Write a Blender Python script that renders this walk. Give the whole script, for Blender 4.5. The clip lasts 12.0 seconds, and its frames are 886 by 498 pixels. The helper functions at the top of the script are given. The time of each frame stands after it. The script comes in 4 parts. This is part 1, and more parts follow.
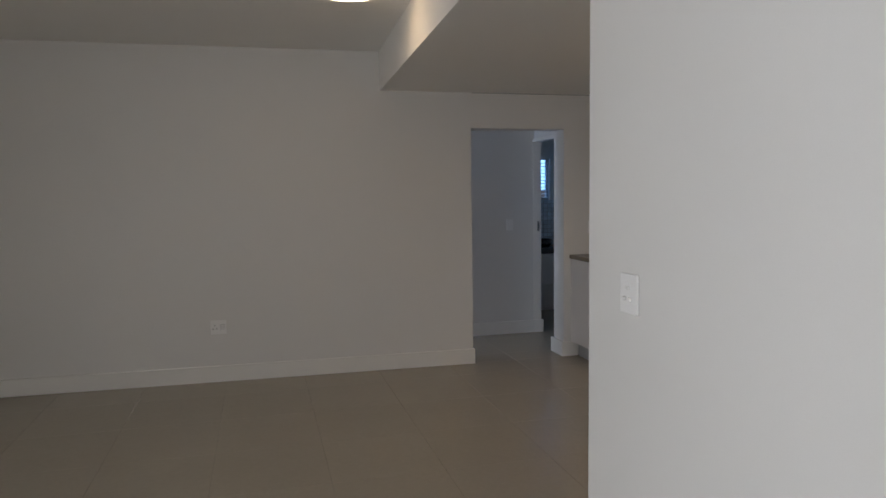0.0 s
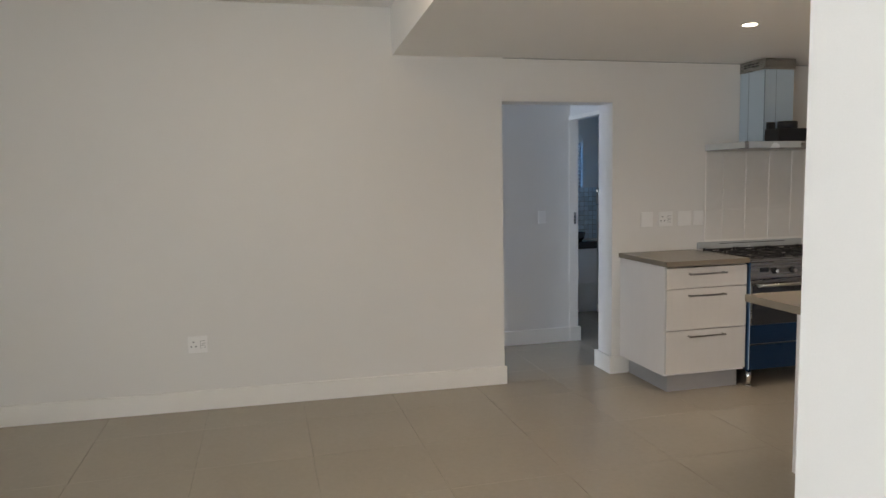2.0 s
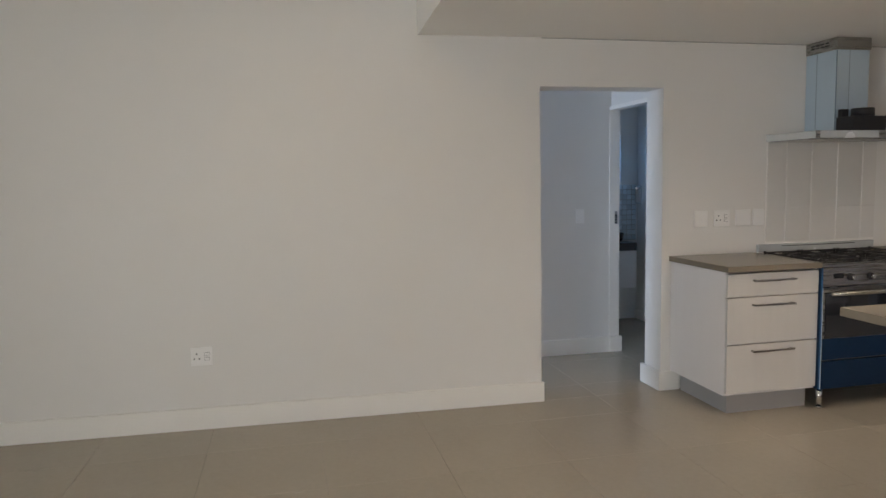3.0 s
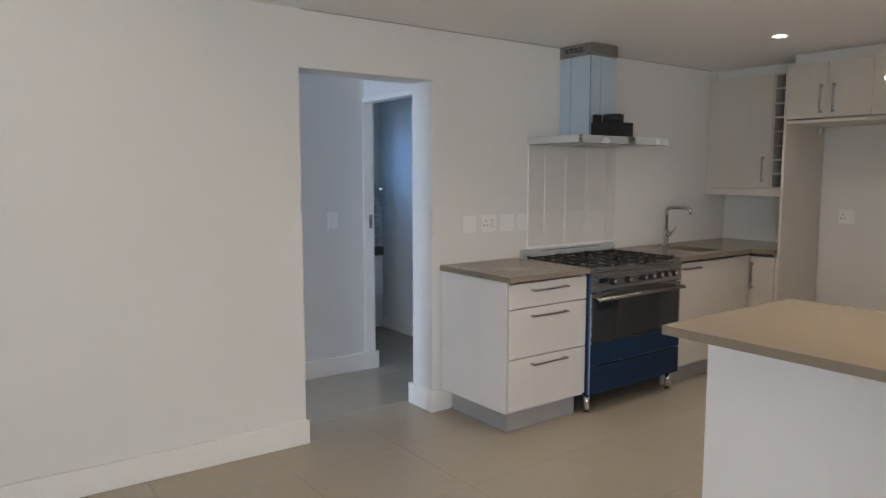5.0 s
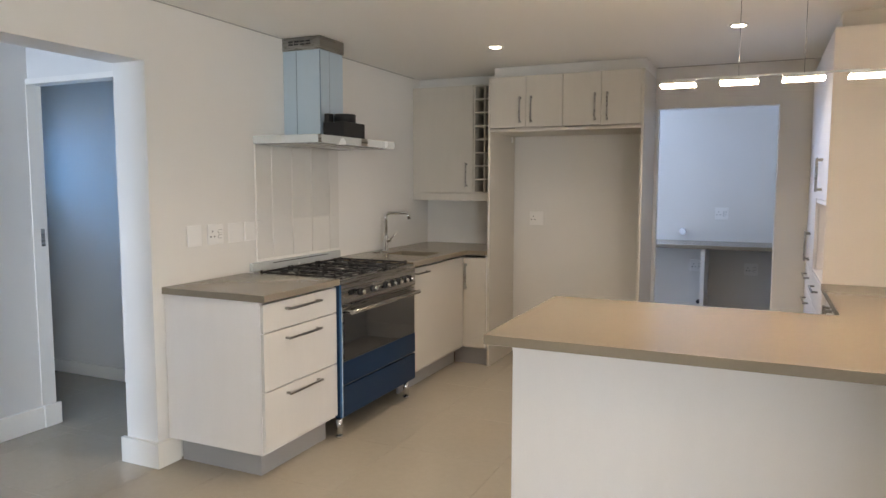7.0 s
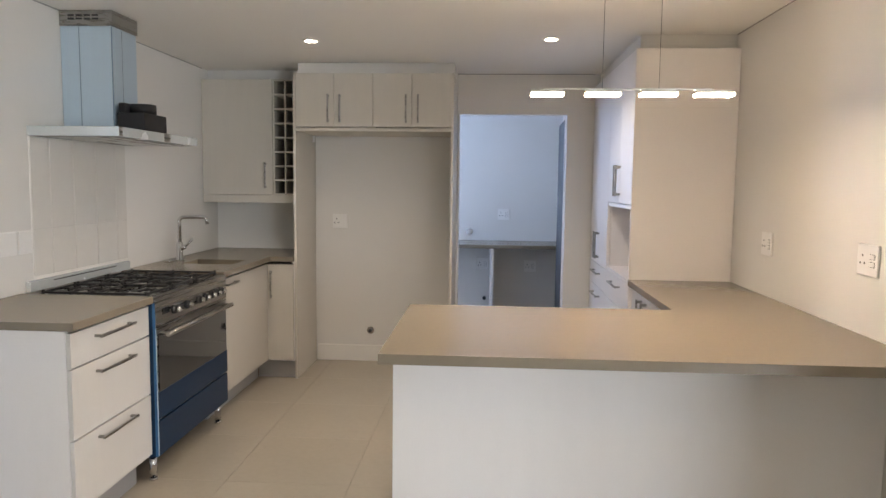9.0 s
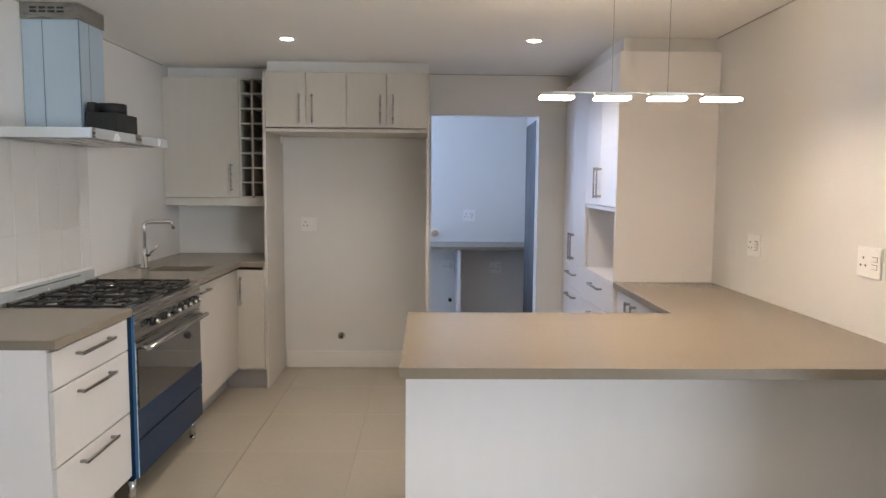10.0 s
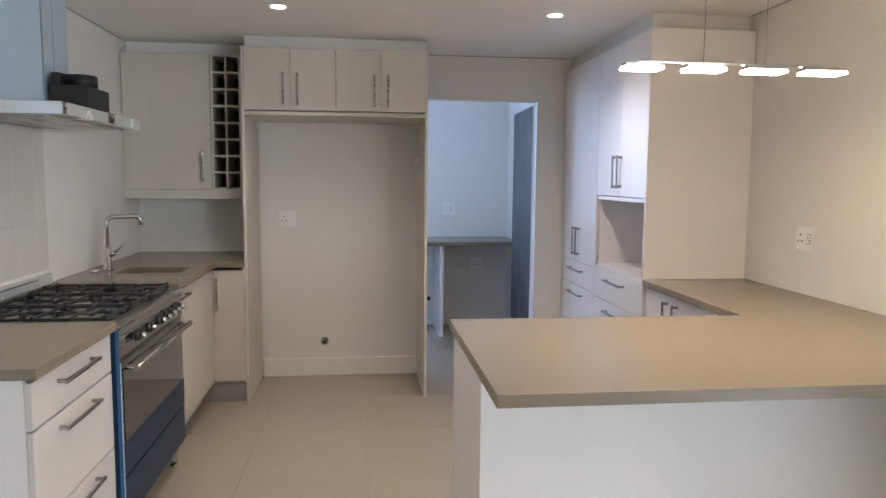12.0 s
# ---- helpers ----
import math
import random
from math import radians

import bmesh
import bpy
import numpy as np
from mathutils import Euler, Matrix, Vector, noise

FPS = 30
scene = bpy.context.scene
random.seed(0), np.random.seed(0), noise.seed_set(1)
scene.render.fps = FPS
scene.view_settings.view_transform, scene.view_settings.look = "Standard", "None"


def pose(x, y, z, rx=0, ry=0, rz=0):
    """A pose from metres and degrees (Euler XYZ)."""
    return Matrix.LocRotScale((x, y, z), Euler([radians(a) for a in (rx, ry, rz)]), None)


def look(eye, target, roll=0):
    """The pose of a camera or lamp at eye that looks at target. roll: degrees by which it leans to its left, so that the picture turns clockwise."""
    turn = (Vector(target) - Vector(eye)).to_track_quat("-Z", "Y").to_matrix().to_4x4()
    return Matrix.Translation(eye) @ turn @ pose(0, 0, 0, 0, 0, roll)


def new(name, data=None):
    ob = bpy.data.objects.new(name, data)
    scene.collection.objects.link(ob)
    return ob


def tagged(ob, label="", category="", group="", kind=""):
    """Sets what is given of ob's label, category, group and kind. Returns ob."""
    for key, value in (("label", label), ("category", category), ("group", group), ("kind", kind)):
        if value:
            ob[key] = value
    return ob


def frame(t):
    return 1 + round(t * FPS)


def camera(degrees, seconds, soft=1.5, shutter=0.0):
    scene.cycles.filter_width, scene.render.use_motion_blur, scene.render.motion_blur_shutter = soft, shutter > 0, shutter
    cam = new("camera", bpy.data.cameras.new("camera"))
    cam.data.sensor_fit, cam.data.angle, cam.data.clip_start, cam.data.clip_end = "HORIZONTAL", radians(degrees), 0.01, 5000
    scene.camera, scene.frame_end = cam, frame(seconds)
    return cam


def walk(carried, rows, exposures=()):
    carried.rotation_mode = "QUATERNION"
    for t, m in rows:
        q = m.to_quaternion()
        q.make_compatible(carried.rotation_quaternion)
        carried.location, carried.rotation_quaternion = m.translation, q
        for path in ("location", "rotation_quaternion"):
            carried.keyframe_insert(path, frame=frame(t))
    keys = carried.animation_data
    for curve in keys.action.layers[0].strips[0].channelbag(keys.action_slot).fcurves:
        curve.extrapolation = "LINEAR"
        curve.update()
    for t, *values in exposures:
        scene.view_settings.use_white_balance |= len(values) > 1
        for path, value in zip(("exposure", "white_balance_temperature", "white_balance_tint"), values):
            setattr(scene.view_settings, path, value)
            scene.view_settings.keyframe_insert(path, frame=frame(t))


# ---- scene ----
cam = camera(64.9, 12.0)
PATH = [
    (0, (5.613, -1.737, 1.482), (3.686, -1.228, 1.313), -0.8),
    (0.5, (5.31, -1.683, 1.452), (3.396, -1.132, 1.278), -1.1),
    (1, (5.07, -1.678, 1.454), (3.157, -1.124, 1.267), -1.0),
    (1.5, (4.85, -1.67, 1.455), (2.928, -1.15, 1.265), -1.1),
    (2, (4.619, -1.62, 1.466), (2.691, -1.127, 1.266), -1.1),
    (2.5, (4.416, -1.55, 1.425), (2.475, -1.104, 1.233), -1.1),
    (2.7, (4.298, -1.554, 1.421), (2.355, -1.124, 1.227), -1.1),
    (4.3, (3.635, -1.558, 1.485), (1.779, -0.847, 1.256), -0.5),
    (4.5, (3.573, -1.543, 1.468), (1.764, -0.721, 1.243), -0.2),
    (5, (3.365, -1.578, 1.449), (1.769, -0.393, 1.234), -0.0),
    (5.5, (3.145, -1.589, 1.445), (1.722, -0.201, 1.232), 0.0),
    (6, (2.984, -1.553, 1.436), (1.736, -0.004, 1.232), 0.1),
    (6.5, (2.815, -1.594, 1.422), (1.79, 0.113, 1.232), 0.1),
    (7, (2.679, -1.632, 1.412), (1.854, 0.181, 1.225), 0.1),
    (7.5, (2.539, -1.599, 1.43), (1.904, 0.288, 1.245), 0.2),
    (7.7, (2.486, -1.598, 1.431), (1.931, 0.315, 1.251), 0.2),
    (9.3, (2.074, -1.561, 1.435), (2.021, 0.429, 1.247), 0.6),
    (9.5, (2.005, -1.535, 1.449), (1.992, 0.456, 1.26), 0.5),
    (10, (1.916, -1.501, 1.454), (1.962, 0.49, 1.266), 0.5),
    (10.5, (1.802, -1.514, 1.446), (1.905, 0.474, 1.261), 0.5),
    (11, (1.714, -1.439, 1.446), (1.879, 0.545, 1.253), 0.5),
    (11.5, (1.619, -1.238, 1.433), (1.832, 0.741, 1.232), 0.5),
    (12, (1.51, -1.063, 1.421), (1.743, 0.913, 1.219), 0.5),
]
EXPOSURES = [(0, -1.92, 6980, 15), (0.5, -1.96, 7020, 14), (1.0, -1.64, 7050, 13), (1.5, -1.2, 7080, 12), (2.0, -0.88, 7150, 12), (2.7, -0.8, 7100, 12), (4.3, -1.07, 6850, 14), (5.0, -0.6, 6700, 12),
             (5.5, -0.38, 6600, 11), (6.0, -0.35, 6700, 11), (6.6, -0.12, 7050, 11), (7.7, -0.06, 7200, 11), (9.5, -0.04, 6680, 11), (10.5, -0.04, 6560, 11), (12.0, -0.1, 6540, 11)]
walk(cam, [(t, look(eye, target, roll)) for t, eye, target, roll in PATH], EXPOSURES)

# ---- world and large lights ----
world = bpy.data.worlds.new("sky")
scene.world = world
world.use_nodes = True
wn = world.node_tree.nodes
sky = wn.new("ShaderNodeTexSky")
sky.sky_type = "NISHITA"
sky.sun_disc = False
sky.sun_elevation = radians(50)
sky.sun_rotation = radians(20)
wn["Background"].inputs["Strength"].default_value = 0.12
world.node_tree.links.new(sky.outputs["Color"], wn["Background"].inputs["Color"])

sun = new("sun", bpy.data.lights.new("sun", "SUN"))
sun.data.energy, sun.data.angle, sun.data.color = 3.0, radians(0.5), (1.0, 0.95, 0.88)
sun.matrix_world = look((0, 0, 20), (-4, -12, 0))


def area_lamp(name, eye, target, w, h, energy, color):
    ob = new(name, bpy.data.lights.new(name, "AREA"))
    ob.data.shape, ob.data.size, ob.data.size_y = "RECTANGLE", w, h
    ob.data.energy, ob.data.color = energy, color
    ob.matrix_world = look(eye, target)
    return ob


def spot_lamp(name, eye, energy, color, cone=130, blend=0.6, radius=0.035):
    ob = new(name, bpy.data.lights.new(name, "SPOT"))
    ob.data.energy, ob.data.color, ob.data.spot_size, ob.data.spot_blend = energy, color, radians(cone), blend
    ob.data.shadow_soft_size = radius
    ob.matrix_world = look(eye, (eye[0], eye[1] + 0.001, 0))
    return ob


DAY = (0.79, 0.885, 1.0)
BLUE = (0.46, 0.63, 1.0)
WARM = (1.0, 0.92, 0.87)
area_lamp("daylight_living", (6.1, -4.72, 1.15), (6.1, 0, 1.1), 2.5, 2.1, 240, DAY)
area_lamp("daylight_corridor", (-0.62, -2.94, 1.3), (-0.62, 0, 1.2), 0.66, 1.3, 62, (0.49, 0.67, 1.0))
area_lamp("daylight_scullery", (0.25, 4.8, 1.5), (2, 4.8, 1.3), 0.82, 0.92, 9, BLUE)
# added fill: throws cool light through the doorway onto the tall units
area_lamp("fill_scullery_north", (1.15, 5.68, 1.55), (1.15, 4, 1.5), 1.05, 1.05, 40, (0.42, 0.60, 1.0))
area_lamp("daylight_bathroom", (-2.63, 1.5, 1.95), (0, 1.5, 1.2), 0.9, 1.0, 42, (0.16, 0.44, 1.0))
DOWNLIGHTS = [(1.095, 2.654), (2.529, 2.619), (1.226, 1.02), (2.05, 1.15)]
for lx, ly in DOWNLIGHTS:
    spot_lamp("downlight_lamp", (lx, ly, 2.272), 44, WARM, 126, 0.85)


# ---- materials ----
def mat(name, color, rough=0.5, metal=0.0, vary=0.06, scale=6.0, fine=160.0, bump=0.02, stretch=(1, 1, 1), coat=0.0, piece=0.0, rough_vary=0.12, emit=0.0, spec=0.5):
    m = bpy.data.materials.new(name)
    m.use_nodes = True
    nt = m.node_tree
    b = nt.nodes["Principled BSDF"]
    b.inputs["Base Color"].default_value = (*color, 1)
    b.inputs["Roughness"].default_value = rough
    b.inputs["Metallic"].default_value = metal
    b.inputs["Coat Weight"].default_value = coat
    b.inputs["Specular IOR Level"].default_value = spec
    if emit:
        b.inputs["Emission Color"].default_value = (*color, 1)
        b.inputs["Emission Strength"].default_value = emit
        return m
    geo = nt.nodes.new("ShaderNodeNewGeometry")
    mp = nt.nodes.new("ShaderNodeMapping")
    mp.inputs["Scale"].default_value = stretch
    mp.inputs["Location"].default_value = (3.71, 1.37, 0.43)
    nt.links.new(geo.outputs["Position"], mp.inputs["Vector"])
    n1, n2 = nt.nodes.new("ShaderNodeTexNoise"), nt.nodes.new("ShaderNodeTexNoise")
    n1.inputs["Scale"].default_value, n1.inputs["Detail"].default_value = scale, 5
    n2.inputs["Scale"].default_value, n2.inputs["Detail"].default_value = fine, 3
    for n in (n1, n2):
        nt.links.new(mp.outputs["Vector"], n.inputs["Vector"])
    add = nt.nodes.new("ShaderNodeMath")
    add.operation = "MULTIPLY_ADD"
    add.inputs[1].default_value = 0.5
    nt.links.new(n2.outputs["Fac"], add.inputs[0])
    half = nt.nodes.new("ShaderNodeMath")
    half.operation = "MULTIPLY"
    half.inputs[1].default_value = 0.5
    nt.links.new(n1.outputs["Fac"], half.inputs[0])
    nt.links.new(half.outputs[0], add.inputs[2])
    last = add.outputs[0]
    if piece:
        info = nt.nodes.new("ShaderNodeObjectInfo")
        pm = nt.nodes.new("ShaderNodeMath")
        pm.operation = "MULTIPLY_ADD"
        pm.inputs[1].default_value = piece
        nt.links.new(info.outputs["Random"], pm.inputs[0])
        nt.links.new(last, pm.inputs[2])
        last = pm.outputs[0]
    ramp = nt.nodes.new("ShaderNodeMapRange")
    ramp.inputs["From Min"].default_value, ramp.inputs["From Max"].default_value = 0.2, 0.8 + piece
    ramp.inputs["To Min"].default_value, ramp.inputs["To Max"].default_value = 1 - vary, 1 + vary
    nt.links.new(last, ramp.inputs["Value"])
    mul = nt.nodes.new("ShaderNodeVectorMath")
    mul.operation = "SCALE"
    mul.inputs[0].default_value = color
    nt.links.new(ramp.outputs["Result"], mul.inputs["Scale"])
    nt.links.new(mul.outputs["Vector"], b.inputs["Base Color"])
    rr = nt.nodes.new("ShaderNodeMapRange")
    rr.inputs["From Min"].default_value, rr.inputs["From Max"].default_value = 0.3, 0.7
    rr.inputs["To Min"].default_value, rr.inputs["To Max"].default_value = rough * (1 - rough_vary), rough * (1 + rough_vary)
    nt.links.new(n1.outputs["Fac"], rr.inputs["Value"])
    if rough_vary:
        nt.links.new(rr.outputs["Result"], b.inputs["Roughness"])
    if bump:
        bp = nt.nodes.new("ShaderNodeBump")
        bp.inputs["Strength"].default_value, bp.inputs["Distance"].default_value = bump * 10, 0.0006
        nt.links.new(n2.outputs["Fac"], bp.inputs["Height"])
        nt.links.new(bp.outputs["Normal"], b.inputs["Normal"])
    return m


M_WALL = mat("wall_paint", (0.73, 0.715, 0.685), 0.55, vary=0.025, scale=1.6, fine=240, bump=0.03)
M_CEIL = mat("ceiling_paint", (0.90, 0.89, 0.86), 0.7, vary=0.02, scale=1.2, fine=200, bump=0.02)
M_TRIM = mat("trim_paint", (0.80, 0.78, 0.74), 0.4, vary=0.03, scale=5, fine=120, bump=0.015)
M_TILE = mat("porcelain_tile", (0.365, 0.318, 0.252), 0.24, vary=0.075, scale=2.6, fine=38, bump=0.0, piece=0.1, rough_vary=0.0)
M_GROUT = mat("grout", (0.30, 0.265, 0.215), 0.85, vary=0.15, scale=9)
M_MELA = mat("cream_melamine", (0.575, 0.54, 0.48), 0.42, vary=0.045, scale=5, fine=70, bump=0.012, stretch=(5, 5, 0.6))
M_DRAWER = mat("pale_melamine", (0.60, 0.58, 0.55), 0.42, vary=0.045, scale=5, fine=70, bump=0.012, stretch=(5, 5, 0.6))
M_PANEL = mat("white_panel", (0.75, 0.725, 0.71), 0.45, vary=0.03, scale=4, fine=90, bump=0.01, stretch=(4, 4, 0.7))
M_GLOSSW = mat("white_gloss_panel", (0.85, 0.815, 0.80), 0.32, vary=0.02, scale=2.5, fine=90, bump=0.0, rough_vary=0.0)
M_TOP = mat("quartz_top", (0.222, 0.187, 0.14), 0.25, vary=0.05, scale=60, fine=600, bump=0.0, rough_vary=0.0)
M_STEEL = mat("brushed_steel", (0.36, 0.35, 0.33), 0.28, 1.0, vary=0.08, scale=14, fine=300, bump=0.01, stretch=(1, 0.15, 6))
M_CHROME = mat("chrome", (0.72, 0.72, 0.72), 0.09, 1.0, vary=0.03, bump=0)
M_KICK = mat("aluminium_kick", (0.44, 0.44, 0.45), 0.42, 0.45, vary=0.06, scale=8, fine=260, bump=0.01, stretch=(0.2, 0.2, 6))
M_FILM = mat("blue_film_light", (0.50, 0.62, 0.72), 0.3, 0.3, vary=0.035, scale=7, fine=50, bump=0.004, stretch=(3, 3, 0.6), rough_vary=0.0)
M_FILMW = mat("film_white", (0.66, 0.70, 0.71), 0.25, 0.3, vary=0.06, scale=9, fine=60, bump=0.02)
M_BLUE = mat("blue_film_deep", (0.004, 0.020, 0.052), 0.34, 0.0, vary=0.12, scale=6, fine=60, bump=0.0, spec=0.22, rough_vary=0.0)
M_GLASSDK = mat("oven_glass", (0.018, 0.02, 0.024), 0.06, 0.0, vary=0.2, scale=5, bump=0, coat=0.6)
M_IRON = mat("cast_iron", (0.018, 0.017, 0.017), 0.55, vary=0.3, scale=40, fine=400, bump=0.05)
M_BLACK = mat("black_plastic", (0.012, 0.012, 0.014), 0.5, vary=0.25, scale=12, fine=300, bump=0.03)
M_PLATE = mat("switch_plastic", (0.83, 0.82, 0.80), 0.32, vary=0.02, scale=10, bump=0)
# rack back: shade of the deep cells put into the base colour
M_RACK_SHADE = mat("rack_shaded_backing", (0.10, 0.085, 0.075), 0.7, vary=0.1, bump=0)
M_WELL = mat("hob_steel_dark", (0.16, 0.155, 0.15), 0.2, 1.0, vary=0.1, scale=9, fine=200, bump=0)
M_EDGE = mat("blue_film_edge", (0.016, 0.09, 0.21), 0.3, vary=0.15, scale=8, fine=60, bump=0.01)
M_SEAM = mat("film_seam", (0.16, 0.25, 0.34), 0.4, vary=0.1, bump=0)
M_HOLE = mat("dark_hole", (0.03, 0.03, 0.03), 0.6, vary=0.1, bump=0)
M_SPLASH = mat("splash_tile", (0.72, 0.70, 0.66), 0.16, vary=0.03, scale=5, fine=30, bump=0.02, piece=0.06)
M_MOSAIC = mat("mosaic_tile", (0.58, 0.66, 0.70), 0.15, vary=0.25, scale=6, fine=40, bump=0.01, piece=0.8)
M_GREYDOOR = mat("grey_door", (0.055, 0.058, 0.064), 0.65, vary=0.05, scale=5, fine=80, bump=0.012)
M_EXT = mat("exterior_plaster", (0.55, 0.52, 0.47), 0.8, vary=0.12, scale=3, fine=60, bump=0.06)
M_GROUND = mat("ground_paving", (0.28, 0.26, 0.23), 0.8, vary=0.2, scale=0.8, fine=20, bump=0.05)
M_BLIND = mat("blind_slat", (0.75, 0.75, 0.73), 0.5, vary=0.03, bump=0)
M_LED = mat("led_lens", (1.0, 0.90, 0.74), emit=30)
M_PLED = mat("pendant_diffuser", (1.0, 0.78, 0.57), emit=122)
M_DISC = mat("ceiling_disc_diffuser", (1.0, 0.78, 0.52), emit=26)
M_WIRE = mat("wire_grey", (0.10, 0.10, 0.10), 0.7, bump=0)
M_DISPLAY = mat("display", (0.01, 0.012, 0.014), 0.1, bump=0)
M_GLASS = bpy.data.materials.new("window_glass")
M_GLASS.use_nodes = True
gb = M_GLASS.node_tree.nodes["Principled BSDF"]
gb.inputs["Transmission Weight"].default_value, gb.inputs["Roughness"].default_value, gb.inputs["IOR"].default_value = 1.0, 0.0, 1.45


# ---- mesh helpers ----
def box(bm, x0, x1, y0, y1, z0, z1, bev=0.0):
    vs = [bm.verts.new((x, y, z)) for x in (x0, x1) for y in (y0, y1) for z in (z0, z1)]
    fs = [bm.faces.new([vs[i] for i in f]) for f in ((0, 1, 3, 2), (4, 6, 7, 5), (0, 4, 5, 1), (2, 3, 7, 6), (0, 2, 6, 4), (1, 5, 7, 3))]
    if bev:
        es = {e for f in fs for e in f.edges}
        bmesh.ops.bevel(bm, geom=list(es), offset=bev, segments=2, affect="EDGES", profile=0.5)
    return bm


def rod(bm, p0, p1, r, seg=16, r2=None):
    p0, p1 = Vector(p0), Vector(p1)
    q = (p1 - p0).to_track_quat("Z", "Y").to_matrix()
    r2 = r if r2 is None else r2
    ring = [[bm.verts.new(p + q @ Vector((rr * math.cos(a), rr * math.sin(a), 0))) for a in (2 * math.pi * i / seg for i in range(seg))] for p, rr in ((p0, r), (p1, r2))]
    for i in range(seg):
        j = (i + 1) % seg
        f = bm.faces.new((ring[0][i], ring[0][j], ring[1][j], ring[1][i]))
        f.smooth = True
    bm.faces.new(ring[0][::-1])
    bm.faces.new(ring[1])
    return bm


def tube(bm, pts, r, seg=12):
    pts = [Vector(p) for p in pts]
    rings = []
    for i, p in enumerate(pts):
        d = (pts[min(i + 1, len(pts) - 1)] - pts[max(i - 1, 0)]).normalized()
        q = d.to_track_quat("Z", "Y").to_matrix()
        rings.append([bm.verts.new(p + q @ Vector((r * math.cos(2 * math.pi * k / seg), r * math.sin(2 * math.pi * k / seg), 0))) for k in range(seg)])
    for a, b in zip(rings, rings[1:]):
        off = min(range(seg), key=lambda s: (a[0].co - b[s].co).length)
        for k in range(seg):
            f = bm.faces.new((a[k], a[(k + 1) % seg], b[(k + 1 + off) % seg], b[(k + off) % seg]))
            f.smooth = True
    bm.faces.new(rings[0][::-1])
    bm.faces.new(rings[-1])
    return bm


def lathe(bm, center, profile, seg=32):
    c = Vector(center)
    rings = [[bm.verts.new(c + Vector((r * math.cos(2 * math.pi * k / seg), r * math.sin(2 * math.pi * k / seg), z))) for k in range(seg)] for r, z in profile]
    for a, b in zip(rings, rings[1:]):
        for k in range(seg):
            f = bm.faces.new((a[k], a[(k + 1) % seg], b[(k + 1) % seg], b[k]))
            f.smooth = True
    bm.faces.new(rings[0][::-1])
    bm.faces.new(rings[-1])
    return bm


def place_of(ob):
    p = Vector(ob.location)
    while ob.parent:
        ob = ob.parent
        p += Vector(ob.location)
    return p


def finish(name, bm, material):
    bmesh.ops.recalc_face_normals(bm, faces=bm.faces[:])
    xs = [v.co for v in bm.verts]
    c = Vector([(min(v[i] for v in xs) + max(v[i] for v in xs)) / 2 for i in range(3)])
    bmesh.ops.translate(bm, verts=bm.verts[:], vec=-c)
    me = bpy.data.meshes.new(name)
    bm.to_mesh(me)
    bm.free()
    me.materials.append(material)
    ob = new(name, me)
    ob.location = c
    return ob


def part(name, bm, material, parent, label=""):
    ob = finish(name, bm, material)
    at = place_of(parent)
    ob.parent = parent
    ob.location = Vector(ob.location) - at
    return tagged(ob, label)


def thing(name, base, label, category, group="", kind=""):
    ob = new(name)
    ob.empty_display_size = 0.05
    ob.location = base
    return tagged(ob, label, category, group, kind)


def solid(name, bm, material, label, category, group="", kind=""):
    return tagged(finish(name, bm, material), label, category, group, kind)


def B(*a, bev=0.0):
    return box(bmesh.new(), *a, bev=bev)


def boxes(rows, bev=0.0):
    bm = bmesh.new()
    for r in rows:
        box(bm, *r, bev=bev)
    return bm


def slab(xs, ys, skip, z0, z1, bev=0.003):
    # one solid plate over a grid of cells, without those in skip
    bm = bmesh.new()
    vs = {}
    for i in range(len(xs) - 1):
        for j in range(len(ys) - 1):
            if (i, j) in skip:
                continue
            q = []
            for a, b in ((i, j), (i + 1, j), (i + 1, j + 1), (i, j + 1)):
                if (a, b) not in vs:
                    vs[a, b] = bm.verts.new((xs[a], ys[b], z1))
                q.append(vs[a, b])
            bm.faces.new(q)
    top = bm.faces[:]
    rim = [e for e in bm.edges if len(e.link_faces) == 1]
    low = bmesh.ops.extrude_face_region(bm, geom=top, use_keep_orig=True)
    bmesh.ops.translate(bm, verts=[g for g in low["geom"] if isinstance(g, bmesh.types.BMVert)], vec=(0, 0, z0 - z1))
    bmesh.ops.bevel(bm, geom=rim, offset=bev, segments=2, affect="EDGES", profile=0.5)
    return bm


# ---- setting ----
KY0, KY1 = -0.758, 3.928      # kitchen: bulkhead line to back wall
PX, PY = 3.64, -0.745         # partition: end and living room face
KX = 3.553                    # kitchen side wall
CZ, LZ, HZ = 2.285, 2.595, 2.85
BULK = -0.045                 # slant of the bulkhead edge per metre
OPEN_W, OPEN_H = 0.841, 1.99  # passage opening


def structure(name, bm, material, label, category):
    return solid(name, bm, material, label, category, kind="structure")


floor = structure("floor", B(-2.7, 7.8, -4.8, 5.8, -0.12, -0.0035), M_GROUT, "grey beige porcelain floor tiles with thin grout joints", "floor")
LEAN = 0.03                    # the living room part of the west wall runs slightly askew


def askew(bm):
    for v in bm.verts:
        v.co.x += LEAN * min(v.co.y, 0.0)
    return bm


